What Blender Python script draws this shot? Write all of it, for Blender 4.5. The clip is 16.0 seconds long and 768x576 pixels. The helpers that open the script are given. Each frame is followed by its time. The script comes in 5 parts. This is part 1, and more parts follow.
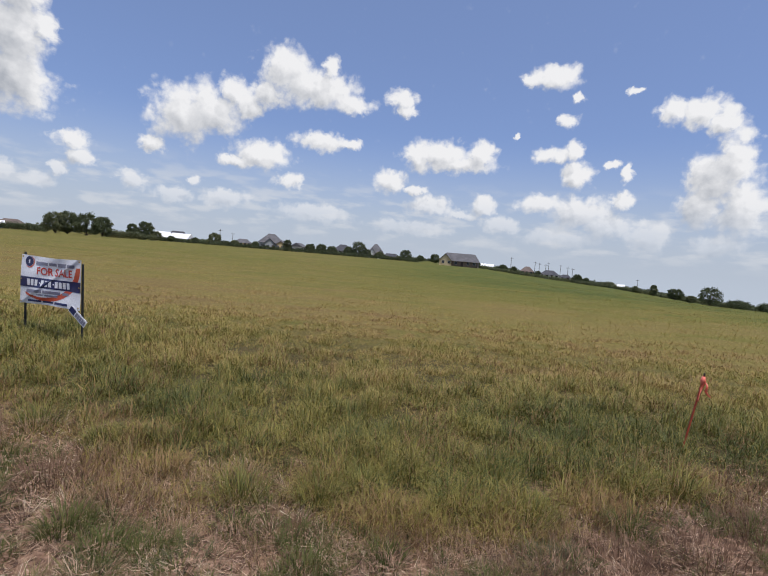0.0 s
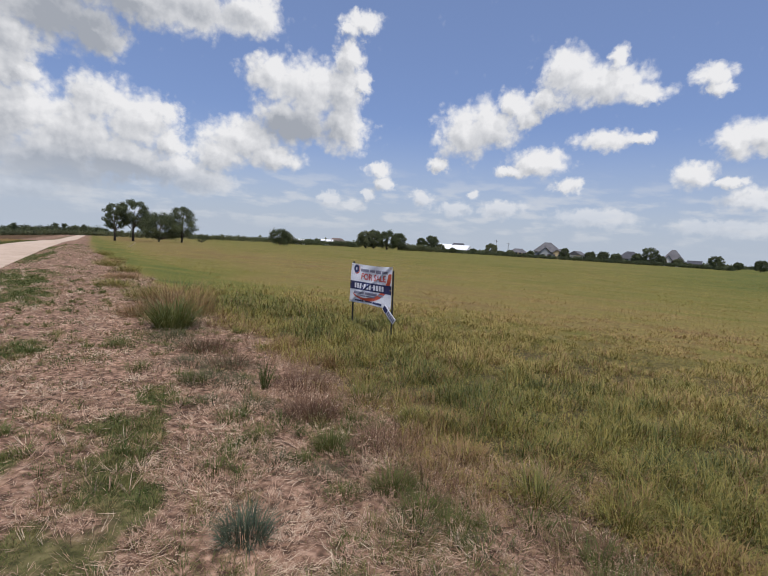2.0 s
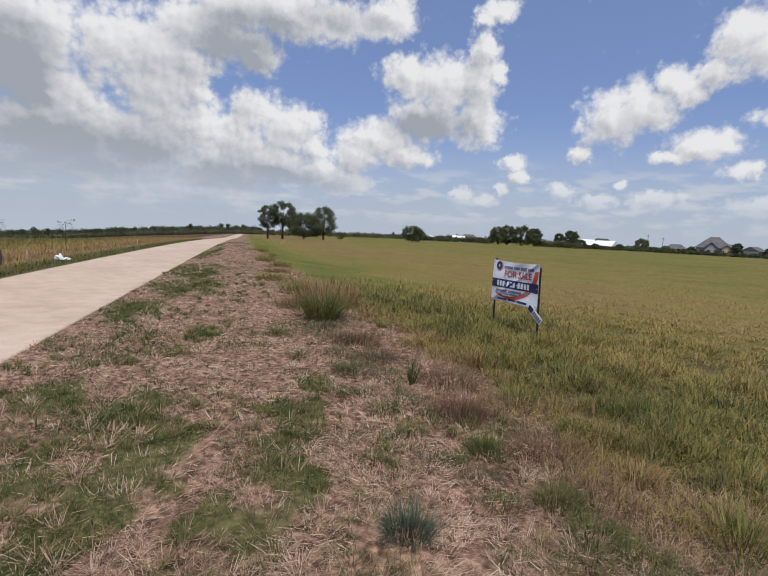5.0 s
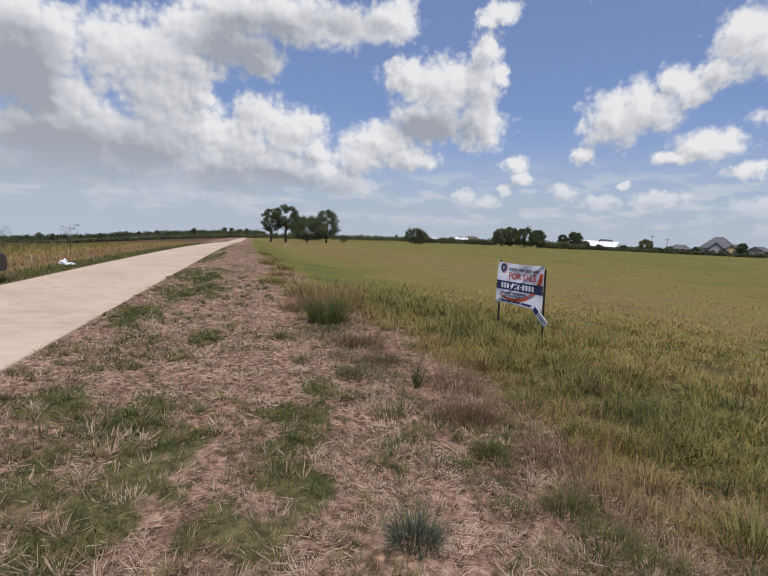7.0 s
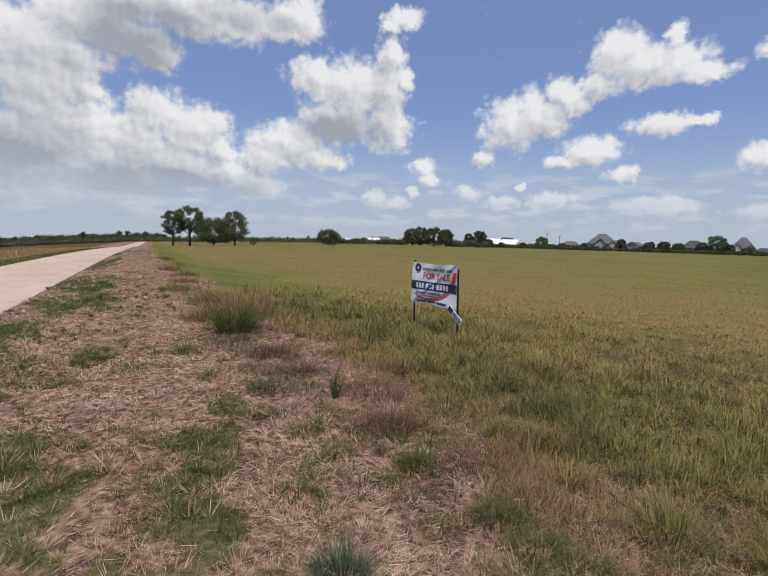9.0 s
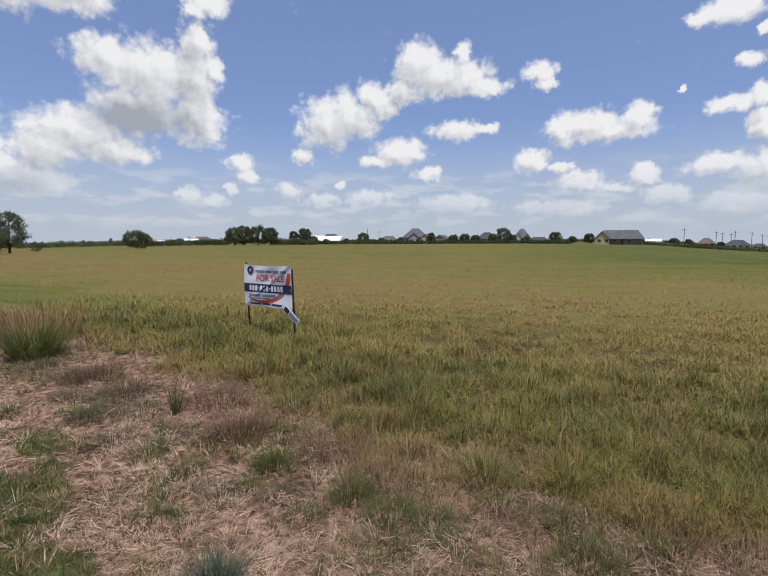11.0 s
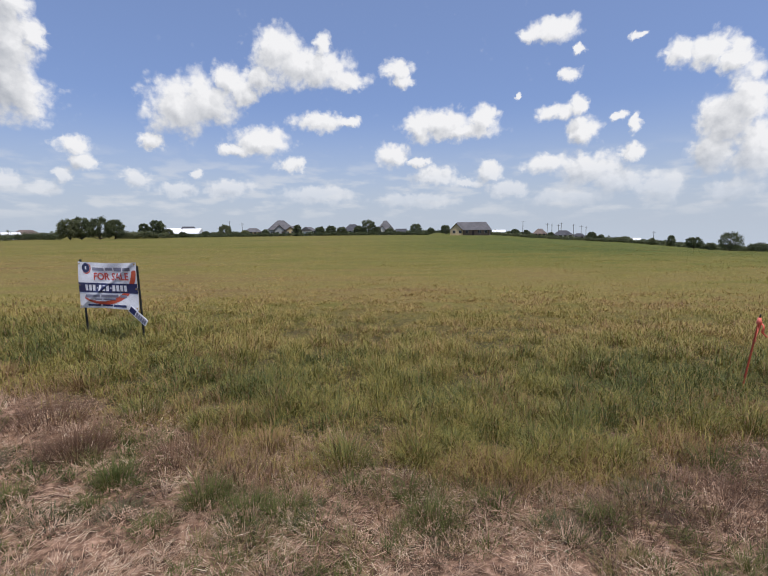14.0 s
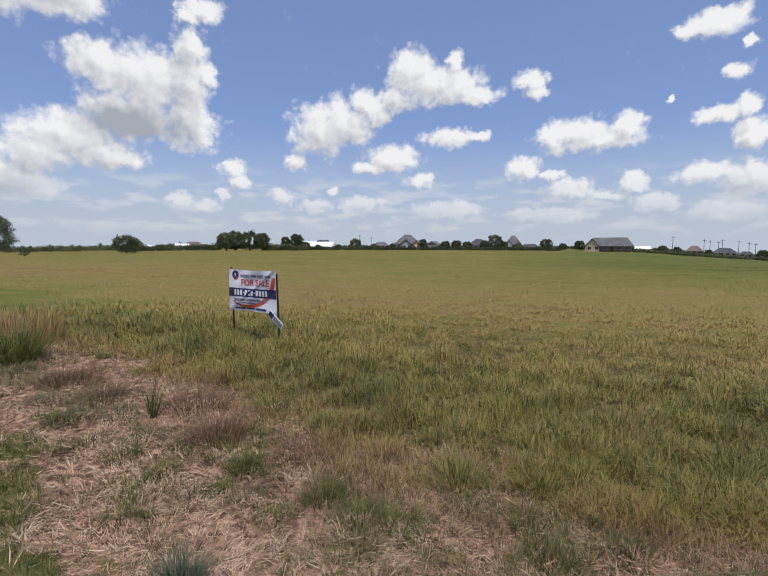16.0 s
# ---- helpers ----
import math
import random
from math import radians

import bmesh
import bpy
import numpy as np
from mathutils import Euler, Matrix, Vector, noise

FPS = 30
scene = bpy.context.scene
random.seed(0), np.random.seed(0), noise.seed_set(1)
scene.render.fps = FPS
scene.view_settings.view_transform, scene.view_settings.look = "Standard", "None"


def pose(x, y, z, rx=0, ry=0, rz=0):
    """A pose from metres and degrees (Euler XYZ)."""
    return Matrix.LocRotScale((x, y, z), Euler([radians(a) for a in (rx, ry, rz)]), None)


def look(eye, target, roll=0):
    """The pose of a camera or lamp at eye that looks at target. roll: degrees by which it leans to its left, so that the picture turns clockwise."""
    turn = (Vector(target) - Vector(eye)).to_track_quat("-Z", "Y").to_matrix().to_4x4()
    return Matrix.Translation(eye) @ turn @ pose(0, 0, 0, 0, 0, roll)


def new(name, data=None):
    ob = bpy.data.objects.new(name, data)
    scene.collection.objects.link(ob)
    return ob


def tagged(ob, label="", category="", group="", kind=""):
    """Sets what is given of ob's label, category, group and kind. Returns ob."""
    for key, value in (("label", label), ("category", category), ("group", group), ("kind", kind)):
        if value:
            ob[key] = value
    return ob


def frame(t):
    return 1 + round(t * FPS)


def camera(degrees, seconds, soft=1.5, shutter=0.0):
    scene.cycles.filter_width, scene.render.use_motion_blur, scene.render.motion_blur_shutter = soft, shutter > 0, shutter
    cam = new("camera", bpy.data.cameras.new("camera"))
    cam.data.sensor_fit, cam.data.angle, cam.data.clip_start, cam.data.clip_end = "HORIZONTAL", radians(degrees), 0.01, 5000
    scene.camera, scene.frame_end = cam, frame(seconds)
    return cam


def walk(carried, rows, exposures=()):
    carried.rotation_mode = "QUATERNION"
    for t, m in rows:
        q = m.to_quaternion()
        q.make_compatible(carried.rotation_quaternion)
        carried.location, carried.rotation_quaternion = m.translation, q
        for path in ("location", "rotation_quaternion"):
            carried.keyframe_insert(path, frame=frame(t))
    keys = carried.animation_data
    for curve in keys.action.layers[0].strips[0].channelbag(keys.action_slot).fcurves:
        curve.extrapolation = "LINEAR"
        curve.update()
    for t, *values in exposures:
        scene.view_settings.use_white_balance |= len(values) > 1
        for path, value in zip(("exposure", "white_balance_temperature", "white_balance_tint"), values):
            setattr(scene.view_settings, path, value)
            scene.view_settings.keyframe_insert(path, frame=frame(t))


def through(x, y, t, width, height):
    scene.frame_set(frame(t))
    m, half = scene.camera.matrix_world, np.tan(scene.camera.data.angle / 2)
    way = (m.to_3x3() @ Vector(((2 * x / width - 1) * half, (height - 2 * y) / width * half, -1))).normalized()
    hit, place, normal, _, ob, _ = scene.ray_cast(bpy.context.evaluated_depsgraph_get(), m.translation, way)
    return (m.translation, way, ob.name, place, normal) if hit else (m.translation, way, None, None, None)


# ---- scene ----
cam = camera(78.7, 16.0, soft=1.15)
# seconds, eye x y z, yaw to the left, pitch up, roll
ROWS = [
    (0, 0.000, 0.000, 1.687, 0.01, -3.98, 4.91),
    (0.5, 0.171, -0.120, 1.719, 7.46, -4.19, 5.49),
    (1, 0.230, -0.205, 1.718, 15.32, -4.79, 5.43),
    (1.5, 0.048, -0.132, 1.668, 23.57, -5.34, 4.60),
    (2, -0.163, -0.070, 1.618, 32.70, -5.27, 3.51),
    (2.5, -0.272, -0.052, 1.604, 38.66, -5.23, 3.45),
    (3, -0.299, -0.136, 1.638, 43.33, -5.16, 3.46),
    (3.5, -0.337, -0.111, 1.619, 45.02, -5.63, 2.93),
    (4, -0.349, -0.114, 1.618, 46.48, -6.13, 2.82),
    (4.5, -0.361, -0.128, 1.612, 47.43, -6.37, 2.88),
    (5, -0.383, -0.124, 1.602, 48.51, -6.61, 3.05),
    (7.5, -0.427, -0.097, 1.605, 48.89, -6.29, 2.56),
    (8, -0.468, -0.030, 1.626, 47.62, -6.52, 2.81),
    (8.5, -0.557, 0.077, 1.610, 43.98, -6.26, 2.63),
    (9, -0.593, 0.061, 1.613, 38.44, -5.83, 1.70),
    (9.5, -0.628, -0.026, 1.642, 32.78, -5.47, 0.69),
    (10, -0.629, -0.116, 1.674, 27.38, -5.48, 0.15),
    (12.5, -0.518, -0.181, 1.653, 7.64, -6.44, -0.28),
    (13, -0.527, -0.202, 1.658, 5.86, -6.68, -0.48),
    (13.5, -0.510, -0.238, 1.679, 3.36, -6.89, -0.47),
    (14, -0.463, -0.206, 1.673, 1.53, -6.91, -0.53),
    (14.5, -0.382, -0.162, 1.675, 2.41, -6.69, 0.04),
    (15, -0.334, -0.145, 1.680, 6.75, -6.48, 0.54),
    (15.5, -0.391, -0.139, 1.665, 12.46, -5.82, 0.68),
    (16, -0.452, -0.166, 1.652, 16.61, -5.11, 0.15),
]
walk(cam, [(t, pose(x, y, z, 90 + pitch, 0, yaw) @ pose(0, 0, 0, 0, 0, roll)) for t, x, y, z, yaw, pitch, roll in ROWS],
     [(0.0, 0.02), (1.5, 0.0), (3.0, -0.09), (9.0, -0.07), (10.5, -0.02), (12.5, 0.05), (14.5, 0.06), (16.0, 0.04)])

# ---------------------------------------------------------------- sky and sun
SUN_ELEVATION, SUN_AZIMUTH = 70.0, -140.0  # degrees; azimuth to the left of +y
sun = new("sun", bpy.data.lights.new("sun", "SUN"))
sun.data.energy, sun.data.angle, sun.data.color = 3.9, radians(0.53), (1.0, 0.95, 0.89)
_a, _e = radians(SUN_AZIMUTH), radians(SUN_ELEVATION)
SUN_WAY = Vector((-math.sin(_a) * math.cos(_e), math.cos(_a) * math.cos(_e), math.sin(_e)))
sun.matrix_world = look(SUN_WAY * 50, (0, 0, 0))

# clouds: azimuth and elevation of a billow, and its half width and height, in degrees
BANK = [(86.0, 14.4, 4.7, 4.9), (78.5, 17.0, 4.7, 3.4), (74.1, 13.3, 4.9, 4.0), (82.4, 8.2, 8.5, 3.9), (75.5, 8.3, 5.6, 3.5), (69.7, 20.0, 6.4, 3.3), (60.4, 22.7, 9.1, 2.4), (64.6, 18.8, 2.9, 2.1), (54.9, 22.6, 6.7, 1.9), (49.3, 23.4, 3.4, 2.2), (87.8, 4.7, 5.3, 1.8), (70.7, 13.9, 1.7, 1.5), (71.2, 16.6, 2.9, 2.3)]
BILLOWS = [(70.7, 10.6, 4.5, 2.8), (83.5, 11.6, 4.7, 3.5), (75.0, 16.9, 5.0, 3.6), (80.4, 5.4, 9.8, 2.2), (85.2, 17.8, 5.1, 2.4), (66.7, 22.3, 6.1, 2.2), (64.7, 12.9, 2.8, 2.5), (61.1, 11.3, 4.1, 3.1), (66.5, 9.3, 4.5, 3.1), (68.1, 6.2, 5.7, 2.9), (58.4, 12.5, 2.1, 1.2), (62.1, 7.3, 5.2, 2.5), (57.7, 9.6, 1.7, 2.2), (77.8, 3.2, 5.4, 1.2), (70.6, 3.6, 7.6, 1.5), (54.7, 5.9, 4.1, 1.6), (57.0, 6.9, 3.4, 1.7)]
HEAP = [(43.2, 17.2, 5.1, 3.1), (47.5, 18.1, 2.9, 2.0), (38.4, 20.4, 1.8, 2.3), (38.9, 17.0, 2.8, 3.0), (38.6, 13.2, 3.1, 2.6), (44.6, 13.3, 4.9, 2.6), (50.3, 10.9, 4.3, 2.3), (52.8, 8.8, 2.9, 2.1), (46.7, 9.2, 3.5, 1.4), (36.8, 18.2, 1.2, 1.5), (36.8, 24.2, 2.3, 1.0), (38.6, 23.4, 1.3, 0.7)]
PAIR = [(24.3, 13.2, 3.4, 3.0), (21.5, 14.1, 3.7, 2.6), (19.0, 16.3, 1.8, 1.8), (27.3, 9.6, 1.4, 0.8), (17.5, 15.1, 1.6, 1.6), (13.5, 19.6, 3.2, 2.3), (10.2, 18.1, 5.2, 2.1), (5.4, 17.0, 2.4, 1.1), (8.5, 20.5, 1.1, 1.1), (15.7, 16.7, 1.9, 1.5), (-0.3, 18.0, 1.7, 1.2), (-1.0, 16.9, 1.3, 0.7), (15.5, 10.2, 3.4, 1.6), (18.3, 9.2, 2.1, 0.7), (8.9, 12.6, 3.3, 1.1), (5.6, 12.6, 1.4, 0.6), (12.5, 7.8, 1.9, 0.9)]
SCATTER = [(-5.2, 12.3, 4.1, 1.6), (-2.7, 11.8, 1.7, 1.9), (-10.3, 12.5, 1.7, 1.6), (-7.5, 11.3, 4.5, 1.0), (0.3, 8.8, 2.0, 1.4), (-2.6, 8.0, 1.4, 0.6), (-17.5, 20.7, 2.7, 1.3), (-15.2, 20.5, 1.2, 0.7), (-20.2, 18.6, 0.7, 0.5), (-25.8, 19.0, 0.9, 0.4), (-19.4, 16.4, 1.2, 0.7), (-14.0, 14.8, 0.4, 0.4), (-17.8, 12.7, 2.1, 0.9), (-20.6, 13.2, 1.1, 1.0), (-21.1, 10.7, 1.6, 1.5), (-24.3, 11.7, 0.9, 0.5), (-26.2, 10.9, 0.7, 1.1)]
EAST = [(-29.7, 16.9, 1.4, 1.4), (-32.2, 16.7, 2.1, 1.4), (-34.2, 15.6, 1.3, 1.5), (-33.4, 10.3, 2.2, 2.5), (-33.0, 7.3, 2.0, 1.9), (-35.2, 12.1, 1.9, 2.9), (-34.7, 3.7, 2.2, 1.1), (-36.4, 7.3, 2.1, 3.0), (-17.5, 7.4, 2.7, 1.1), (-21.7, 6.6, 3.5, 1.7), (-25.9, 7.9, 1.1, 1.1), (-28.4, 4.2, 2.3, 1.7), (-24.6, 5.3, 2.8, 1.4)]
LOW = [(-10.9, 6.8, 1.5, 1.3), (-8.4, 5.6, 1.9, 0.6), (-4.7, 6.3, 2.9, 1.2), (33.3, 7.3, 1.3, 0.9), (35.3, 5.8, 0.8, 0.8), (37.0, 4.5, 1.4, 0.8), (40.0, 5.1, 1.5, 0.9), (28.7, 5.7, 1.5, 1.0), (25.0, 4.9, 1.8, 1.0), (22.7, 6.5, 0.9, 0.6), (19.5, 5.0, 2.6, 1.1), (34.1, 8.8, 1.6, 0.9), (-13.1, 4.8, 2.2, 1.0), (-2.4, 3.6, 4.7, 1.0), (9.4, 4.3, 4.1, 1.1), (-19.9, 3.4, 4.0, 1.1)]
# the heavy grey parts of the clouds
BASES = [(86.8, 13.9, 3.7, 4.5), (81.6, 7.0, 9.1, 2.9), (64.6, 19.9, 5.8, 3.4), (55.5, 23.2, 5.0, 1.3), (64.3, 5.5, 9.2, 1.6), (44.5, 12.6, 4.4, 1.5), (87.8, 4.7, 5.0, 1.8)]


def cloud_group():
    """A node group: how thick the cloud is in the direction (azimuth, elevation)."""
    g = bpy.data.node_groups.new("cloud_thickness", "ShaderNodeTree")
    g.interface.new_socket("way", in_out="INPUT", socket_type="NodeSocketVector")
    g.interface.new_socket("thickness", in_out="OUTPUT", socket_type="NodeSocketFloat")
    g.interface.new_socket("bulk", in_out="OUTPUT", socket_type="NodeSocketFloat")
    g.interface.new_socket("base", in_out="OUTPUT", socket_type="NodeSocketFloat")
    N, K = g.nodes.new, g.links.new
    gi, go = N("NodeGroupInput"), N("NodeGroupOutput")

    def wobble(scale, amount, src):
        n = N("ShaderNodeTexNoise")
        n.inputs["Scale"].default_value, n.inputs["Detail"].default_value = scale, 3
        K(src, n.inputs["Vector"])
        s = N("ShaderNodeVectorMath"); s.operation = "SUBTRACT"; s.inputs[1].default_value = (0.5, 0.5, 0.5)
        K(n.outputs["Color"], s.inputs[0])
        m = N("ShaderNodeVectorMath"); m.operation = "MULTIPLY"; m.inputs[1].default_value = (amount, amount * 0.7, 0)
        K(s.outputs[0], m.inputs[0])
        a = N("ShaderNodeVectorMath"); a.operation = "ADD"
        K(src, a.inputs[0]); K(m.outputs[0], a.inputs[1])
        return a.outputs[0]

    way = wobble(2.6, 0.7, wobble(0.85, 1.7, wobble(0.35, 1.0, gi.outputs[0])))
    def heap_of(billows, blend, grow):
        total = None
        for az, el, ra, re in billows:
            m = N("ShaderNodeMapping"); m.vector_type = "TEXTURE"
            m.inputs["Location"].default_value = (az, el, 0)
            m.inputs["Scale"].default_value = (ra * grow, re * grow, 1)
            K(way, m.inputs["Vector"])
            b = N("ShaderNodeTexGradient"); b.gradient_type = "SPHERICAL"
            K(m.outputs[0], b.inputs[0])
            if total is None:
                total = b.outputs["Fac"]
                continue
            x = N("ShaderNodeMath"); x.operation = "SMOOTH_MAX"; x.inputs[2].default_value = blend
            K(total, x.inputs[0]); K(b.outputs["Fac"], x.inputs[1])
            total = x.outputs[0]
        return total

    total = heap_of(BANK + BILLOWS + HEAP + PAIR + SCATTER + EAST + LOW, 0.12, 1.64)
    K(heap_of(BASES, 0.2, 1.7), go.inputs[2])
    K(total, go.inputs[1])
    # billows and wisps
    n = N("ShaderNodeTexNoise")
    n.inputs["Scale"].default_value, n.inputs["Detail"].default_value, n.inputs["Roughness"].default_value = 0.42, 6.0, 0.58
    K(gi.outputs[0], n.inputs["Vector"])
    terms = [(n.outputs["Fac"], 0.62, -0.31)]
    bent = wobble(1.6, 0.5, gi.outputs[0])
    for scale, amount in ((0.62, 0.26), (1.5, 0.17), (3.4, 0.05)):
        o = N("ShaderNodeTexVoronoi"); o.feature = "SMOOTH_F1"
        o.inputs["Scale"].default_value, o.inputs["Smoothness"].default_value = scale, 0.35
        K(bent, o.inputs["Vector"])
        terms.append((o.outputs["Distance"], -amount, amount * 0.46))
    for value, gain, shift in terms:
        a = N("ShaderNodeMath"); a.operation = "MULTIPLY_ADD"; a.inputs[1].default_value, a.inputs[2].default_value = gain, shift
        b = N("ShaderNodeMath"); b.operation = "ADD"
        K(value, a.inputs[0]); K(a.outputs[0], b.inputs[0]); K(total, b.inputs[1])
        total = b.outputs[0]
    K(total, go.inputs[0])
    return g


world = bpy.data.worlds.new("sky")
scene.world = world
world.use_nodes = True
wt = world.node_tree
wt.nodes.clear()
WN, WK = wt.nodes.new, wt.links.new


def wmath(op, a, b=None, c=None, clamp=False):
    n = WN("ShaderNodeMath"); n.operation = op; n.use_clamp = clamp
    for i, v in enumerate((a, b, c)):
        if v is None:
            continue
        if isinstance(v, (int, float)):
            n.inputs[i].default_value = v
        else:
            WK(v, n.inputs[i])
    return n.outputs[0]


def wramp(v, lo, hi, a=0.0, b=1.0):
    n = WN("ShaderNodeMapRange"); n.interpolation_type = "SMOOTHSTEP"
    for k, x in zip(("From Min", "From Max", "To Min", "To Max"), (lo, hi, a, b)):
        n.inputs[k].default_value = x
    WK(v, n.inputs["Value"])
    return n.outputs[0]


def wmix(f, a, b):
    n = WN("ShaderNodeMix"); n.data_type = "RGBA"
    for i, v in ((0, f), (6, a), (7, b)):
        if isinstance(v, tuple):
            n.inputs[i].default_value = (*v, 1)
        elif isinstance(v, float):
            n.inputs[i].default_value = v
        else:
            WK(v, n.inputs[i])
    return n.outputs[2]


tc = WN("ShaderNodeTexCoord")
sep = WN("ShaderNodeSeparateXYZ")
WK(tc.outputs["Generated"], sep.inputs[0])
zc = wmath("MAXIMUM", sep.outputs[2], 0.012)
up = WN("ShaderNodeCombineXYZ")
for i, s in enumerate((sep.outputs[0], sep.outputs[1], zc)):
    WK(s, up.inputs[i])
sky = WN("ShaderNodeTexSky")
sky.sky_type, sky.sun_disc = "NISHITA", False
sky.sun_elevation, sky.sun_rotation = radians(SUN_ELEVATION), radians(-SUN_AZIMUTH)
sky.air_density, sky.dust_density, sky.ozone_density = 1.0, 2.0, 1.0
WK(up.outputs[0], sky.inputs[0])
azim = wmath("MULTIPLY", wmath("ARCTAN2", wmath("MULTIPLY", sep.outputs[0], -1.0), sep.outputs[1]), 57.2958)
elev = wmath("MULTIPLY", wmath("ARCSINE", sep.outputs[2]), 57.2958)
way = WN("ShaderNodeCombineXYZ")
WK(azim, way.inputs[0]); WK(elev, way.inputs[1])
lifted = WN("ShaderNodeVectorMath"); lifted.operation = "ADD"; lifted.inputs[1].default_value = (-0.7, 1.9, 0)
WK(way.outputs[0], lifted.inputs[0])
group = cloud_group()
here, above = WN("ShaderNodeGroup"), WN("ShaderNodeGroup")
here.node_tree = above.node_tree = group
WK(way.outputs[0], here.inputs[0]); WK(lifted.outputs[0], above.inputs[0])
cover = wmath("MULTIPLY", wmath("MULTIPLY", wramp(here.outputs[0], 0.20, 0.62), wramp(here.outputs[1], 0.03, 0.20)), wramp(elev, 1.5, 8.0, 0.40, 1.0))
near_above = WN("ShaderNodeGroup"); near_above.node_tree = group
bit = WN("ShaderNodeVectorMath"); bit.operation = "ADD"; bit.inputs[1].default_value = (-0.45, 0.6, 0)
WK(way.outputs[0], bit.inputs[0]); WK(bit.outputs[0], near_above.inputs[0])
relief = wmath("MULTIPLY_ADD", wmath("SUBTRACT", near_above.outputs[0], here.outputs[0]), 0.85, 0.0)
high = WN("ShaderNodeGroup"); high.node_tree = group
far_up = WN("ShaderNodeVectorMath"); far_up.operation = "ADD"; far_up.inputs[1].default_value = (-1.2, 4.6, 0)
WK(way.outputs[0], far_up.inputs[0]); WK(far_up.outputs[0], high.inputs[0])
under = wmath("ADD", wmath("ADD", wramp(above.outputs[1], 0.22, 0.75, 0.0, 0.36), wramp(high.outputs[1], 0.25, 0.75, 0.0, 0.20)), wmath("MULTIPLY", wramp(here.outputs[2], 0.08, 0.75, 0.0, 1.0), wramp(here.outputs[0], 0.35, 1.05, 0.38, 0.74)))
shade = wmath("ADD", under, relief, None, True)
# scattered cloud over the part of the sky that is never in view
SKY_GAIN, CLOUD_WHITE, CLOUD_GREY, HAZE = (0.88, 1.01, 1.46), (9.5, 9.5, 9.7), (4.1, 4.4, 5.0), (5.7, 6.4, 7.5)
tinted = WN("ShaderNodeMix"); tinted.data_type = "RGBA"; tinted.blend_type = "MULTIPLY"; tinted.inputs[0].default_value = 1
tinted.inputs[7].default_value = (*SKY_GAIN, 1)
WK(sky.outputs[0], tinted.inputs[6])
veil = wmix(0.25, tinted.outputs[2], (4.4, 5.7, 8.0))
hazy = wmix(wramp(elev, -2.0, 15.0, 0.90, 0.0), veil, HAZE)
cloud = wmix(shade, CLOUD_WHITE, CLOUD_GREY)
low = wmix(wramp(elev, 0.0, 10.0, 0.6, 0.0), cloud, HAZE)
# thin far cloud in rows above the horizon
flat = WN("ShaderNodeMapping"); flat.inputs["Scale"].default_value = (0.22, 0.75, 1)
WK(way.outputs[0], flat.inputs["Vector"])
rows_of = WN("ShaderNodeTexNoise"); rows_of.inputs["Scale"].default_value, rows_of.inputs["Detail"].default_value = 1.0, 5
WK(flat.outputs[0], rows_of.inputs["Vector"])
thin = wmath("MULTIPLY", wmath("MULTIPLY", wramp(rows_of.outputs["Fac"], 0.46, 0.66), wramp(elev, 0.5, 3.0)), wramp(elev, 5.0, 10.0, 0.55, 0.0))
veiled = wmix(thin, hazy, (7.6, 7.8, 8.2))
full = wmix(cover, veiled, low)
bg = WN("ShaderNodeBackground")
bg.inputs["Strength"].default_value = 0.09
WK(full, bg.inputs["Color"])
wo = WN("ShaderNodeOutputWorld")
WK(bg.outputs[0], wo.inputs[0])

# ---------------------------------------------------------------- small tools
rng = np.random.default_rng(7)
EYE_X, EYE_Y = -0.35, -0.13


def vnoise(x, y, seed=0):
    """Smooth value noise in 0..1 on a unit lattice, for arrays."""
    x, y = np.asarray(x, float), np.asarray(y, float)
    xi, yi = np.floor(x), np.floor(y)
    fx, fy = x - xi, y - yi
    fx, fy = fx * fx * (3 - 2 * fx), fy * fy * (3 - 2 * fy)

    def h(a, b):
        s = np.sin(a * 127.1 + b * 311.7 + seed * 74.7) * 43758.5453
        return s - np.floor(s)
    return (h(xi, yi) * (1 - fx) + h(xi + 1, yi) * fx) * (1 - fy) + (h(xi, yi + 1) * (1 - fx) + h(xi + 1, yi + 1) * fx) * fy


def fbm(x, y, seed=0, octaves=3):
    return sum(vnoise(x * 2 ** k, y * 2 ** k, seed + k) * 0.5 ** k for k in range(octaves)) / sum(0.5 ** k for k in range(octaves))


def smooth(lo, hi, v):
    t = np.clip((np.asarray(v, float) - lo) / (hi - lo), 0, 1)
    return t * t * (3 - 2 * t)


# the edge of the concrete road that faces the field, its direction and the way to the field
ROAD_P, ROAD_D = np.array((-8.47, 0.88)), np.array((-0.9056, 0.4242))
ROAD_N = np.array((0.4242, 0.9056))
ROAD_WIDTH = 3.3
VERGE = [(-400, 186), (-60, 27.6), (-34.3, 15.7), (-16.1, 8.9), (-8.0, 5.7), (-4.6, 4.7), (-3.5, 4.25), (-2.7, 3.75), (-2.2, 3.45), (-1.7, 3.18), (-1.0, 2.98), (-0.4, 2.85),
         (0.5, 2.80), (1.1, 2.95), (1.95, 3.28), (2.9, 3.65), (5.0, 3.3), (40, -13), (300, -135)]


def road_uv(x, y):
    """Along the road, and across it towards the field, from its near edge."""
    return (x - ROAD_P[0]) * ROAD_D[0] + (y - ROAD_P[1]) * ROAD_D[1], (x - ROAD_P[0]) * ROAD_N[0] + (y - ROAD_P[1]) * ROAD_N[1]


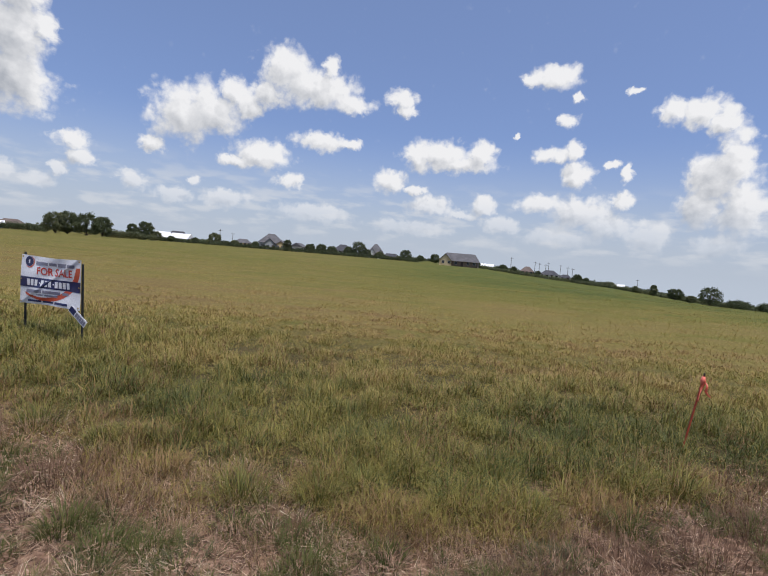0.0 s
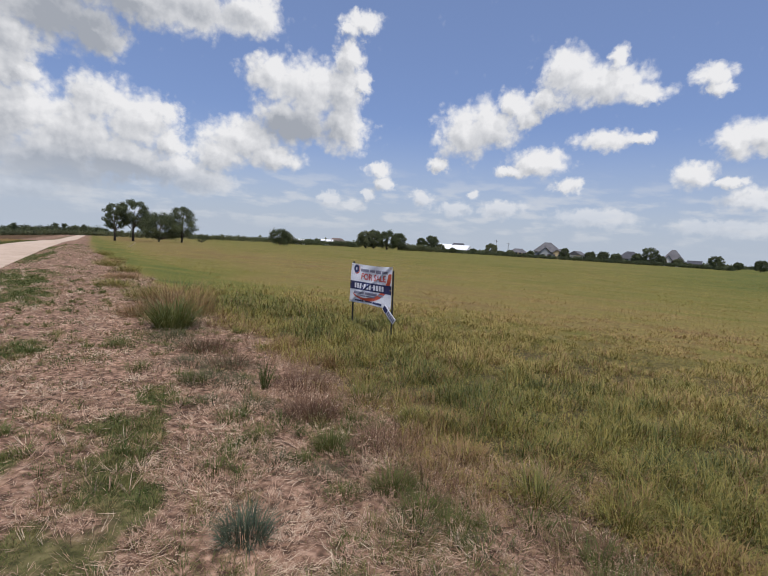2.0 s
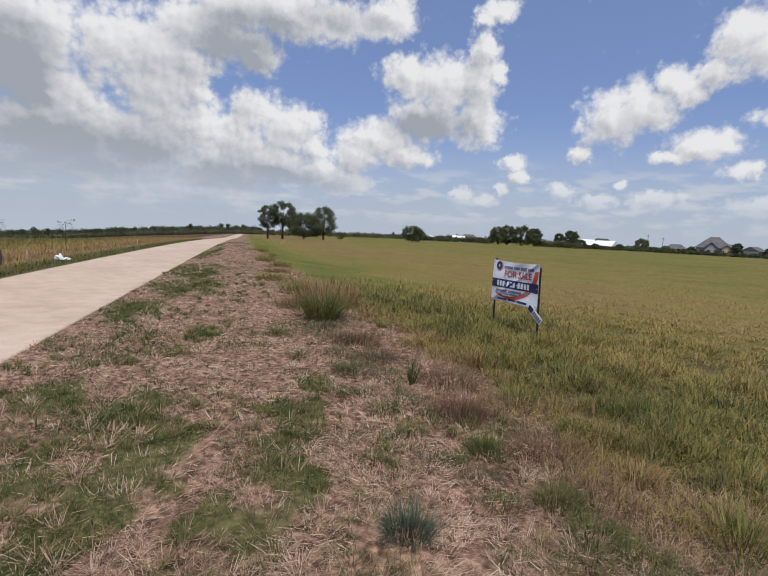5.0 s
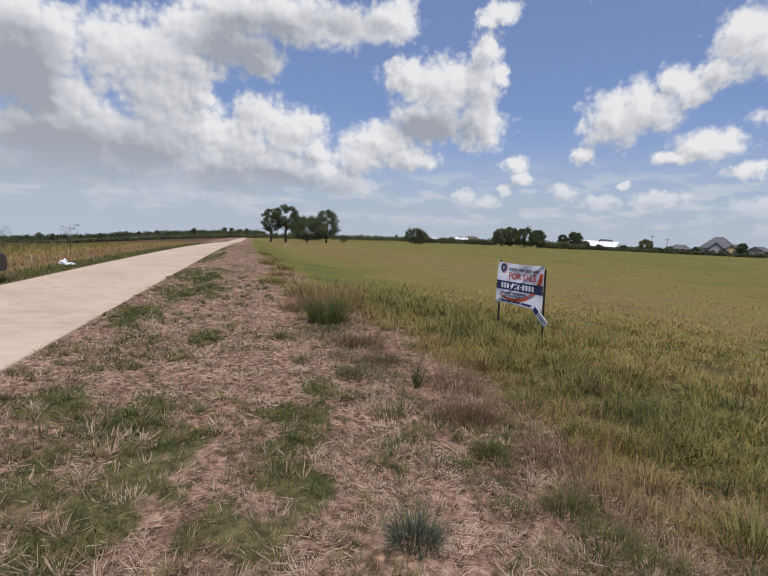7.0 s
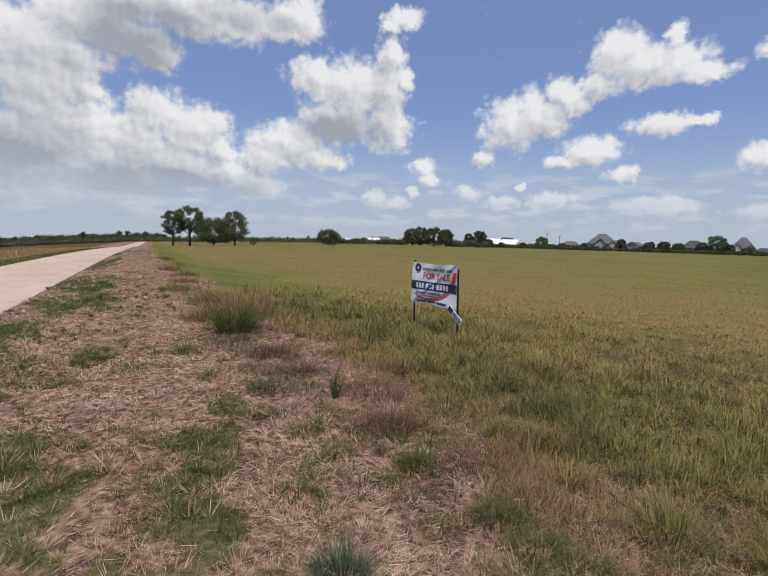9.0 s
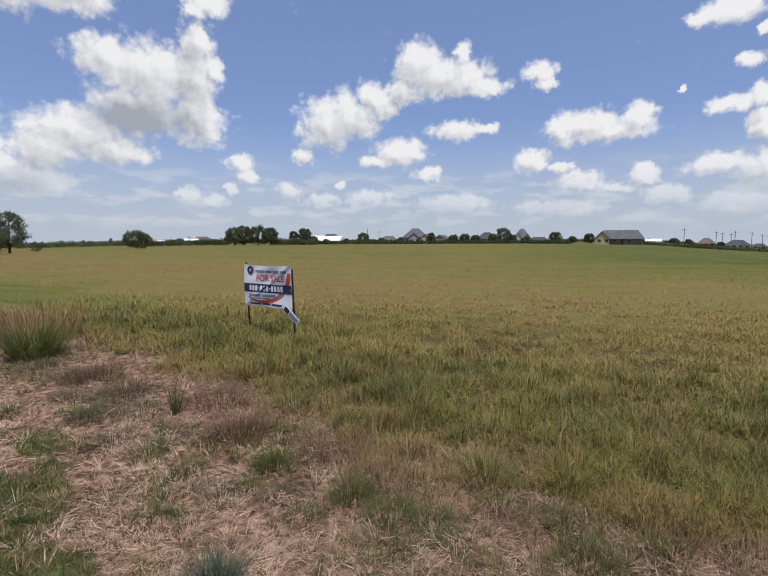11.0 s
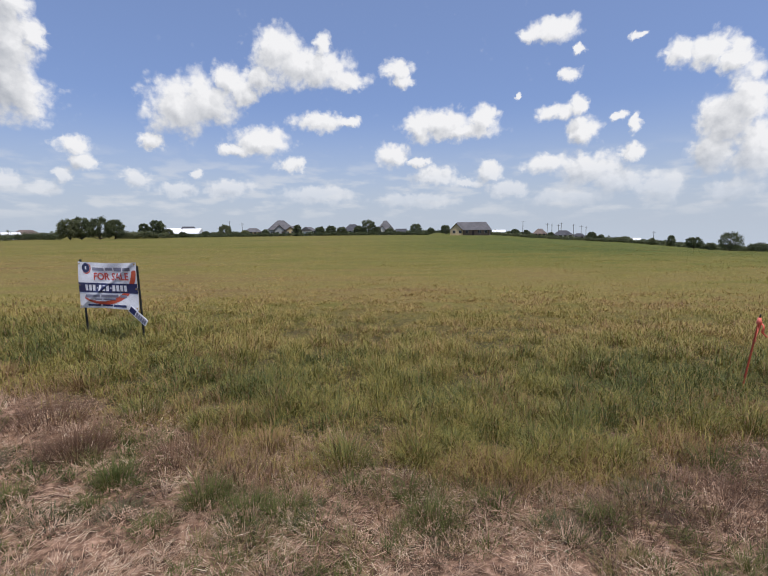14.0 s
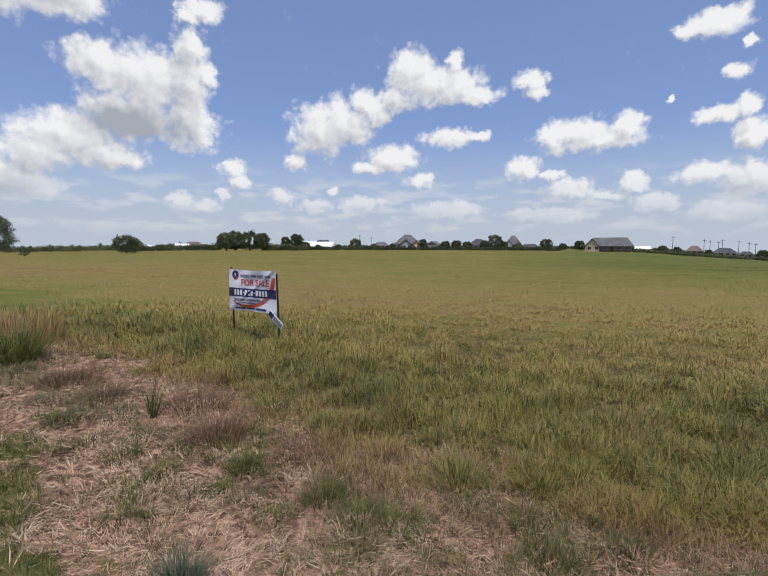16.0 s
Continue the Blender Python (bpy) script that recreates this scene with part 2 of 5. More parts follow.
def into_field(x, y):
    """Metres from the edge of the mown verge, positive into the field."""
    x, y = np.asarray(x, float), np.asarray(y, float)
    best = np.full(x.shape, 1e9)
    side = np.ones(x.shape)
    for (ax, ay), (bx, by) in zip(VERGE, VERGE[1:]):
        dx, dy = bx - ax, by - ay
        t = np.clip(((x - ax) * dx + (y - ay) * dy) / (dx * dx + dy * dy), 0, 1)
        ex, ey = x - ax - t * dx, y - ay - t * dy
        d = np.hypot(ex, ey)
        s = np.sign(dx * ey - dy * ex)
        near = d < best
        best, side = np.where(near, d, best), np.where(near, s, side)
    return best * side


def ground_z(x, y):
    """The land is flat near by and falls away gently towards both ends of the view."""
    x, y = np.asarray(x, float), np.asarray(y, float)
    r = np.hypot(x - EYE_X, y - EYE_Y)
    az = np.degrees(np.arctan2(-(x - EYE_X), y - EYE_Y))
    slope = np.interp(az, (-150, -60, -35, -30, -26, -20, -16, -12, 0, 40, 55, 67, 76, 85, 92, 120, 170),
                      (0.3, 2.2, 1.83, 1.4, 1.05, 0.7, 0.45, 0.13, 0.0, 0.05, 0.33, 0.66, 1.3, 2.05, 2.3, 1.4, 0.3))
    u, v = (x - ROAD_P[0]) * ROAD_D[0] + (y - ROAD_P[1]) * ROAD_D[1], (x - ROAD_P[0]) * ROAD_N[0] + (y - ROAD_P[1]) * ROAD_N[1]
    berm = 0.26 * smooth(10, 24, u) * smooth(85, 50, u) * smooth(0.2, 1.2, v) * smooth(3.9, 2.4, v)
    return berm - np.minimum(r, 2600) * np.tan(np.radians(slope)) * smooth(12, 130, r)


def spot(az, dist):
    """A place on the land at an azimuth (degrees to the left) and distance."""
    x, y = EYE_X - math.sin(radians(az)) * dist, EYE_Y + math.cos(radians(az)) * dist
    return x, y, float(ground_z(x, y))


def mesh_of(name, bm, material=None, smooth_faces=False):
    me = bpy.data.meshes.new(name)
    bm.to_mesh(me)
    bm.free()
    if smooth_faces:
        me.polygons.foreach_set("use_smooth", [True] * len(me.polygons))
    if material:
        me.materials.append(material)
    return me


def part(name, bm, material, parent=None, label="", smooth_faces=False):
    ob = new(name, mesh_of(name, bm, material, smooth_faces))
    if parent:
        ob.parent = parent
    if label:
        ob["label"] = label
    return ob


def arrays_mesh(name, verts, quads, tris, material, attributes=(), smooth_faces=True):
    """A mesh from numpy arrays of vertices, four-cornered and three-cornered faces, and point attributes."""
    me = bpy.data.meshes.new(name)
    nq, nt = len(quads), len(tris)
    me.vertices.add(len(verts)); me.vertices.foreach_set("co", np.ascontiguousarray(verts, np.float32).ravel())
    me.loops.add(nq * 4 + nt * 3)
    me.loops.foreach_set("vertex_index", np.concatenate([np.ravel(quads), np.ravel(tris)]).astype(np.int32))
    me.polygons.add(nq + nt)
    me.polygons.foreach_set("loop_start", np.concatenate([np.arange(nq) * 4, nq * 4 + np.arange(nt) * 3]).astype(np.int32))
    me.polygons.foreach_set("use_smooth", np.full(nq + nt, smooth_faces))
    for key, values in attributes:
        me.attributes.new(key, "FLOAT", "POINT").data.foreach_set("value", np.ascontiguousarray(values, np.float32))
    me.materials.append(material)
    me.update(calc_edges=True)
    return me


def add_box(bm, lo, hi, m=Matrix()):
    vs = [bm.verts.new(m @ Vector((x, y, z))) for z in (lo[2], hi[2]) for y in (lo[1], hi[1]) for x in (lo[0], hi[0])]
    for f in ((0, 2, 3, 1), (4, 5, 7, 6), (0, 1, 5, 4), (2, 6, 7, 3), (0, 4, 6, 2), (1, 3, 7, 5)):
        bm.faces.new([vs[i] for i in f])
    return vs


def box(lo, hi, bevel=0.0, m=Matrix()):
    bm = bmesh.new()
    add_box(bm, lo, hi, m)
    if bevel:
        bmesh.ops.bevel(bm, geom=bm.edges[:], offset=bevel, segments=2, affect="EDGES")
    return bm


def tube(points, radii, sides=8, bm=None):
    """A round bar through points, with a radius at each."""
    bm = bm or bmesh.new()
    rings = []
    for i, p in enumerate(points):
        p = Vector(p)
        d = (Vector(points[min(i + 1, len(points) - 1)]) - Vector(points[max(i - 1, 0)])).normalized()
        u = d.orthogonal().normalized() if abs(d.z) < 0.9 else Vector((1, 0, 0)).cross(d).normalized()
        w = d.cross(u)
        rings.append([bm.verts.new(p + (u * math.cos(a) + w * math.sin(a)) * radii[i]) for a in (2 * math.pi * k / sides for k in range(sides))])
    for a, b in zip(rings, rings[1:]):
        for k in range(sides):
            bm.faces.new((a[k], a[(k + 1) % sides], b[(k + 1) % sides], b[k]))
    bm.faces.new(rings[0][::-1]); bm.faces.new(rings[-1])
    return bm


# ---------------------------------------------------------------- materials
def material(name, roughness=0.8, metallic=0.0):
    m = bpy.data.materials.new(name)
    m.use_nodes = True
    b = m.node_tree.nodes["Principled BSDF"]
    b.inputs["Roughness"].default_value, b.inputs["Metallic"].default_value = roughness, metallic
    return m, m.node_tree.nodes, m.node_tree.links, b


def ramp_node(nodes, stops):
    r = nodes.new("ShaderNodeValToRGB")
    while len(r.color_ramp.elements) < len(stops):
        r.color_ramp.elements.new(0.5)
    for e, (p, c) in zip(r.color_ramp.elements, stops):
        e.position, e.color = p, (*c, 1)
    return r


def noise_node(nodes, links, coords, scale, detail=4, stretch=(1, 1, 1)):
    mp = nodes.new("ShaderNodeMapping")
    mp.inputs["Scale"].default_value = stretch
    links.new(coords, mp.inputs["Vector"])
    n = nodes.new("ShaderNodeTexNoise")
    n.inputs["Scale"].default_value, n.inputs["Detail"].default_value = scale, detail
    links.new(mp.outputs[0], n.inputs["Vector"])
    return n.outputs["Fac"]


def mix_node(nodes, links, f, a, b, blend="MIX"):
    n = nodes.new("ShaderNodeMix"); n.data_type = "RGBA"; n.blend_type = blend
    for i, v in ((0, f), (6, a), (7, b)):
        if isinstance(v, tuple):
            n.inputs[i].default_value = (*v, 1)
        elif isinstance(v, float):
            n.inputs[i].default_value = v
        else:
            links.new(v, n.inputs[i])
    return n.outputs[2]


def weathered(name, low, high, scale=6.0, roughness=0.75, metallic=0.0, bump=0.0, fine=60.0):
    """A surface whose colour wanders between two, with fine grain."""
    m, N, L, b = material(name, roughness, metallic)
    co = N.new("ShaderNodeTexCoord").outputs["Object"]
    coarse, grain = noise_node(N, L, co, scale), noise_node(N, L, co, fine, 2)
    r = ramp_node(N, ((0.3, low), (0.7, high)))
    L.new(coarse, r.inputs[0])
    g = ramp_node(N, ((0.3, (0.82, 0.82, 0.82)), (0.7, (1.1, 1.1, 1.1))))
    L.new(grain, g.inputs[0])
    L.new(mix_node(N, L, 1.0, r.outputs[0], g.outputs[0], "MULTIPLY"), b.inputs["Base Color"])
    if bump:
        bp = N.new("ShaderNodeBump"); bp.inputs["Strength"].default_value = bump; bp.inputs["Distance"].default_value = 0.02
        L.new(grain, bp.inputs["Height"]); L.new(bp.outputs[0], b.inputs["Normal"])
    return m


def leafy(name, stops, through=0.35, roughness=0.6):
    """Grass or leaves: the colour of each blade follows its tone; some light comes through."""
    m, N, L, b = material(name, roughness)
    b.inputs["Specular IOR Level"].default_value = 0.25
    at = N.new("ShaderNodeAttribute"); at.attribute_name = "tone"
    r = ramp_node(N, stops)
    L.new(at.outputs["Fac"], r.inputs[0])
    L.new(r.outputs[0], b.inputs["Base Color"])
    tr = N.new("ShaderNodeBsdfTranslucent")
    L.new(r.outputs[0], tr.inputs[0])
    mx = N.new("ShaderNodeMixShader"); mx.inputs[0].default_value = through
    L.new(b.outputs[0], mx.inputs[1]); L.new(tr.outputs[0], mx.inputs[2])
    L.new(mx.outputs[0], N["Material Output"].inputs[0])
    return m


# tone of grass: 0 dead brown, 0.3 straw, 0.6 yellow green, 1 deep green
FIELD_STOPS = ((0.0, (0.11, 0.066, 0.033)), (0.22, (0.184, 0.123, 0.053)), (0.42, (0.215, 0.17, 0.057)), (0.62, (0.162, 0.153, 0.037)), (0.82, (0.101, 0.123, 0.028)), (1.0, (0.053, 0.082, 0.02)))
BLADE_STOPS = ((0.0, (0.180, 0.100, 0.052)), (0.22, (0.310, 0.195, 0.086)), (0.42, (0.370, 0.272, 0.098)), (0.62, (0.290, 0.238, 0.064)), (0.82, (0.178, 0.172, 0.042)), (1.0, (0.080, 0.093, 0.025)))
STRAW_STOPS = ((0.0, (0.073, 0.043, 0.028)), (0.35, (0.31, 0.196, 0.124)), (0.7, (0.54, 0.368, 0.255)), (1.0, (0.619, 0.503, 0.357)))
TURF_STOPS = ((0.0, (0.336, 0.246, 0.12)), (0.4, (0.150, 0.150, 0.046)), (1.0, (0.058, 0.094, 0.020)))
grass_mat = leafy("field_grass", BLADE_STOPS, 0.18)
straw_mat = leafy("dry_straw", STRAW_STOPS, 0.2)
turf_mat = leafy("green_turf", TURF_STOPS)
leaf_mat = leafy("tree_leaves", ((0.0, (0.052, 0.064, 0.032)), (0.6, (0.100, 0.120, 0.056)), (1.0, (0.155, 0.172, 0.084))), 0.3)
olive_mat = leafy("olive_leaves", ((0.0, (0.095, 0.105, 0.055)), (0.6, (0.150, 0.165, 0.080)), (1.0, (0.210, 0.215, 0.105))), 0.3)
bark_mat = weathered("bark", (0.05, 0.04, 0.03), (0.12, 0.10, 0.08), 3, 0.9)


def ground_material():
    m, N, L, b = material("earth", 0.95)
    b.inputs["Specular IOR Level"].default_value = 0.1
    co = N.new("ShaderNodeNewGeometry").outputs["Position"]

    def attr(key):
        a = N.new("ShaderNodeAttribute"); a.attribute_name = key
        return a.outputs["Fac"]
    fine, mid = noise_node(N, L, co, 14.0, 6), noise_node(N, L, co, 2.3, 5)
    streak = noise_node(N, L, co, 1.0, 4, (0.06, 1.5, 1))
    far = noise_node(N, L, co, 0.55, 6, (0.6, 1.6, 1))
    # the field: tone wanders in streaks left by the mower
    t1 = N.new("ShaderNodeMath"); t1.operation = "MULTIPLY_ADD"; t1.inputs[1].default_value = 0.55
    L.new(streak, t1.inputs[0]); L.new(attr("tone"), t1.inputs[2])
    t2 = N.new("ShaderNodeMath"); t2.operation = "MULTIPLY_ADD"; t2.inputs[1].default_value = 0.5
    L.new(far, t2.inputs[0]); L.new(t1.outputs[0], t2.inputs[2])
    broad = noise_node(N, L, co, 0.045, 5, (0.45, 1.5, 1))
    t4 = N.new("ShaderNodeMath"); t4.operation = "MULTIPLY_ADD"; t4.inputs[1].default_value = 0.55
    L.new(broad, t4.inputs[0]); L.new(t2.outputs[0], t4.inputs[2])
    t3 = N.new("ShaderNodeMath"); t3.operation = "SUBTRACT"; t3.inputs[1].default_value = 0.80
    L.new(t4.outputs[0], t3.inputs[0])
    field = ramp_node(N, FIELD_STOPS)
    L.new(t3.outputs[0], field.inputs[0])
    soil = ramp_node(N, ((0.38, (0.105, 0.064, 0.042)), (0.53, (0.290, 0.174, 0.116)), (0.70, (0.520, 0.345, 0.240))))
    L.new(fine, soil.inputs[0])
    soil2 = ramp_node(N, ((0.3, (0.62, 0.62, 0.62)), (0.7, (1.05, 1.05, 1.05))))
    L.new(mid, soil2.inputs[0])
    dry = mix_node(N, L, 1.0, soil.outputs[0], soil2.outputs[0], "MULTIPLY")
    grain = ramp_node(N, ((0.36, (0.50, 0.48, 0.46)), (0.66, (1.12, 1.10, 1.08))))
    L.new(fine, grain.inputs[0])
    field2 = mix_node(N, L, 1.0, field.outputs[0], grain.outputs[0], "MULTIPLY")
    # brown dead layer, darkened in colour for the shade between tall blades
    shaded_thatch = mix_node(N, L, attr("gap_shade"), field2, mix_node(N, L, 1.0, (0.085, 0.068, 0.030), grain.outputs[0], "MULTIPLY"))
    base = mix_node(N, L, attr("dry"), shaded_thatch, dry)
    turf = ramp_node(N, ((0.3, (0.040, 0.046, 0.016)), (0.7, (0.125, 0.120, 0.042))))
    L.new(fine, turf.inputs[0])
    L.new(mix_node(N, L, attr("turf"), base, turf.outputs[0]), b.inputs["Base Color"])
    bp = N.new("ShaderNodeBump"); bp.inputs["Strength"].default_value = 0.7; bp.inputs["Distance"].default_value = 0.05
    L.new(fine, bp.inputs["Height"]); L.new(bp.outputs[0], b.inputs["Normal"])
    return m


def concrete_material():
    m, N, L, b = material("concrete", 0.85)
    co = N.new("ShaderNodeTexCoord").outputs["Object"]
    stain = noise_node(N, L, co, 0.4, 6, (0.8, 1.0, 1))
    blot, grain = noise_node(N, L, co, 3.0, 5), noise_node(N, L, co, 90.0, 2)
    r = ramp_node(N, ((0.3, (0.430, 0.318, 0.228)), (0.55, (0.500, 0.378, 0.278)), (0.75, (0.560, 0.442, 0.338))))
    L.new(stain, r.inputs[0])
    g = ramp_node(N, ((0.3, (0.86, 0.85, 0.83)), (0.7, (1.06, 1.06, 1.06))))
    L.new(blot, g.inputs[0])
    c = mix_node(N, L, 1.0, r.outputs[0], g.outputs[0], "MULTIPLY")
    h = ramp_node(N, ((0.3, (0.88, 0.88, 0.88)), (0.7, (1.08, 1.08, 1.08))))
    L.new(grain, h.inputs[0])
    L.new(mix_node(N, L, 1.0, c, h.outputs[0], "MULTIPLY"), b.inputs["Base Color"])
    return m


ground_mat, concrete_mat = ground_material(), concrete_material()

# ---------------------------------------------------------------- land
# sandy spots where the edge grass is worn away: place and half size
BARE = [(-0.35, 3.55, 0.35, 0.16), (0.45, 3.80, 0.42, 0.18), (-1.05, 3.35, 0.28, 0.14), (1.3, 3.5, 0.3, 0.14)]


def bare_mask(x, y):
    m = np.full(np.shape(x), -1.0)
    for cx, cy, a, b in BARE:
        m = np.maximum(m, 1 - np.hypot((x - cx) / a, (y - cy) / b))
    return smooth(0.0, 0.6, m + (fbm(x * 4, y * 4, 91) - 0.5) * 0.8) * (m > -0.2) * 0.8


def dry_mask(x, y):
    """1 on the dry mown strips along the road, 0 in the fields."""
    u, v = road_uv(x, y)
    s = into_field(x, y) + (fbm(x * 1.3, y * 1.3, 3) - 0.5) * 0.9
    near_side = smooth(0.5, -0.5, s)
    other = smooth(-ROAD_WIDTH - 9.0, -ROAD_WIDTH - 6.0, v + (fbm(x * 0.5, y * 0.5, 9) - 0.5) * 3)
    return np.maximum(near_side * other, bare_mask(x, y))


def field_tone(x, y):
    """How green the grass of the field is: tall and green at its edge, browned off beyond, greener far out."""
    s = into_field(x, y)
    az = np.degrees(np.arctan2(-(x - EYE_X), y - EYE_Y))
    r = np.hypot(x - EYE_X, y - EYE_Y)
    t = np.interp(s, (-0.3, 0.2, 0.5, 1.2, 2.2, 3.6, 5.5, 8.0, 14, 25, 60, 200), (0.04, 0.55, 0.80, 0.82, 0.72, 0.60, 0.50, 0.41, 0.46, 0.57, 0.60, 0.57))
    t = t + smooth(20, 45, r) * smooth(10, -15, az) * 0.20 - smooth(50, 60, az) * 0.10
    t = t + 0.12 * smooth(0.0, 2.0, x) * smooth(3.5, 0.8, s) * smooth(0.1, 0.5, s)
    return t + (fbm(x * 0.35, y * 0.8, 21) - 0.5) * 0.28


# green turf in patches on the verge: place and half size
TURF = [(-9.6, 2.0, 1.5, 0.7), (-12.6, 4.0, 2.8, 1.1), (-16.5, 5.6, 4.0, 1.2), (-26.0, 9.6, 5.0, 0.9), (-5.25, 0.2, 0.75, 0.5), (-4.6, 0.8, 0.7, 0.45), (-3.8, 1.9, 0.65, 0.42), (-3.35, 1.6, 0.4, 0.3), (-3.7, 0.8, 0.6, 0.4),
        (-2.93, 1.35, 0.5, 0.36), (-3.75, 0.05, 0.6, 0.4), (-3.3, 0.5, 0.5, 0.4), (-3.05, 0.1, 0.5, 0.4), (-2.6, 0.85, 0.45, 0.36), (-2.35, 0.4, 0.4, 0.3), (-4.4, 2.5, 0.4, 0.25), (-38.0, 15.2, 6.0, 0.8), (-7.2, 2.4, 0.6, 0.3)]


def turf_mask(x, y):
    m = np.zeros(x.shape)
    for cx, cy, a, b in TURF:
        du, dv = (x - cx) * ROAD_D[0] + (y - cy) * ROAD_D[1], (x - cx) * ROAD_N[0] + (y - cy) * ROAD_N[1]
        m = np.maximum(m, 1 - np.hypot(du / a, dv / b) * 1.12)
    return smooth(0.0, 0.4, m + (fbm(x * 3.6, y * 3.6, 61) - 0.5) * 1.9) * (m > 0.01)


def build_ground():
    rings = np.concatenate([np.linspace(0.0, 1.2, 4), 1.2 * (2500 / 1.2) ** (np.arange(1, 190) / 189.0)])
    n = 540
    a = np.arange(n) * 2 * np.pi / n
    R, A = np.meshgrid(rings[1:], a, indexing="ij")
    x, y = np.concatenate([[EYE_X], (EYE_X + R * np.sin(A)).ravel()]), np.concatenate([[EYE_Y], (EYE_Y + R * np.cos(A)).ravel()])
    u, v = road_uv(x, y)
    dry = dry_mask(x, y)
    calm = smooth(0.0, 1.2, np.maximum(v, -ROAD_WIDTH - v))
    z = ground_z(x, y) + ((fbm(x * 1.1, y * 1.1, 5) - 0.5) * 0.07 + (fbm(x * 5, y * 5, 6) - 0.5) * 0.03) * calm
    bed = smooth(-0.05, -0.5, v) * smooth(-ROAD_WIDTH + 0.05, -ROAD_WIDTH + 0.5, v)
    z = z * (1 - bed) + (ground_z(x, y) - 0.12) * bed
    m = len(rings) - 1
    i, j = np.meshgrid(np.arange(m - 1), np.arange(n), indexing="ij")
    p = lambda i, j: 1 + i * n + j % n
    quads = np.stack([p(i, j), p(i, j + 1), p(i + 1, j + 1), p(i + 1, j)], -1).reshape(-1, 4)
    k = np.arange(n)
    tris = np.stack([np.zeros(n, int), 1 + (k + 1) % n, 1 + k], -1)
    # the painted gap shade follows the tall blades and ends where they thin out
    me = arrays_mesh("ground", np.stack([x, y, z], -1), quads, tris, ground_mat, (("dry", dry), ("gap_shade", smooth(9.0, 3.0, into_field(x, y)) * smooth(15, 7, np.hypot(x - EYE_X, y - EYE_Y)) * (v > 0)), ("tone", field_tone(x, y)), ("turf", np.maximum(turf_mask(x, y), smooth(-ROAD_WIDTH - 1.5, -ROAD_WIDTH - 0.7, v) * smooth(-ROAD_WIDTH + 0.3, -ROAD_WIDTH - 0.1, v)) * 0.85)))
    return tagged(new("ground", me), "open flat field of browned grass with a dry verge", "ground", kind="structure")


ground = build_ground()


def build_road():
    """Concrete slabs along the road, each its own piece, with sunk joints."""
    road = tagged(new("road"), "pale concrete road with sunk joints between its slabs", "road", kind="structure")
    length, step = 4.6, 0.005
    start = 0.62
    for k in range(-6, 40):
        if k < 30:
            u0, u1 = start + k * length, start + (k + 1) * length
        else:
            u0 = start + 30 * length + (k - 30) * 30
            u1 = u0 + 30
        cuts = max(2, int((u1 - u0) / 2.3) + 1)
        bm = bmesh.new()
        rows = []
        for c in range(cuts):
            u = u0 + step + (u1 - u0 - 2 * step) * c / (cuts - 1)
            row = []
            for v, dz in ((-ROAD_WIDTH, -0.14), (-ROAD_WIDTH, -0.012), (-ROAD_WIDTH + 0.02, 0.0), (-0.02, 0.0), (0.0, -0.012), (0.0, -0.14)):
                q = ROAD_P + ROAD_D * u + ROAD_N * v
                row.append(bm.verts.new((q[0], q[1], float(ground_z(q[0], q[1])) + 0.015 + dz)))
            rows.append(row)
        for a, b in zip(rows, rows[1:]):
            for i in range(5):
                bm.faces.new((a[i], a[i + 1], b[i + 1], b[i]))
        bm.faces.new(rows[0]); bm.faces.new(rows[-1][::-1])
        bmesh.ops.recalc_face_normals(bm, faces=bm.faces[:])
        part("slab", bm, concrete_mat, road)
    return road


build_road()


# ---------------------------------------------------------------- grass
def blades(x, y, z, height, width, lean, tone, heading=None, curl=0.5):
    """Arrays for blades of grass: five corners, a four-cornered foot and a pointed tip each."""
    n = len(x)
    h = rng.uniform(0, 2 * np.pi, n) if heading is None else heading
    turn = h + np.pi / 2 + rng.normal(0, 0.5, n)
    side = np.stack([np.cos(turn), np.sin(turn), np.zeros(n)], -1) * (width / 2)[:, None]
    out = np.stack([np.cos(h), np.sin(h), np.zeros(n)], -1)
    foot = np.stack([x, y, z], -1)
    upz = np.array((0, 0, 1.0))
    mid = foot + out * (height * np.sin(lean) * 0.5)[:, None] + upz * (height * np.cos(lean) * 0.58)[:, None]
    bend = np.minimum(lean + curl * rng.uniform(0.3, 1.4, n), 1.75)
    tip = mid + out * (height * np.sin(bend) * 0.5)[:, None] + upz * (height * np.cos(bend) * 0.45)[:, None]
    v = np.stack([foot - side, foot + side, mid - side * 0.8, mid + side * 0.8, tip], 1).reshape(-1, 3)
    k = np.arange(n)[:, None] * 5
    return v, k + np.array((0, 1, 3, 2)), k + np.array((2, 3, 4)), np.repeat(tone, 5)


def slivers(x, y, z, length, width, lift, tone, heading):
    """Arrays for straight thin straws: four corners each."""
    n = len(x)
    way = np.stack([np.cos(heading) * np.cos(lift), np.sin(heading) * np.cos(lift), np.sin(lift)], -1) * length[:, None]
    side = np.stack([-np.sin(heading), np.cos(heading), rng.normal(0, 0.5, n)], -1) * (width / 2)[:, None]
    foot = np.stack([x, y, z], -1)
    v = np.stack([foot - side, foot + side, foot + way + side * 0.4, foot + way - side * 0.4], 1).reshape(-1, 3)
    return v, np.arange(n * 4).reshape(-1, 4), np.zeros((0, 3), int), np.repeat(tone, 4)


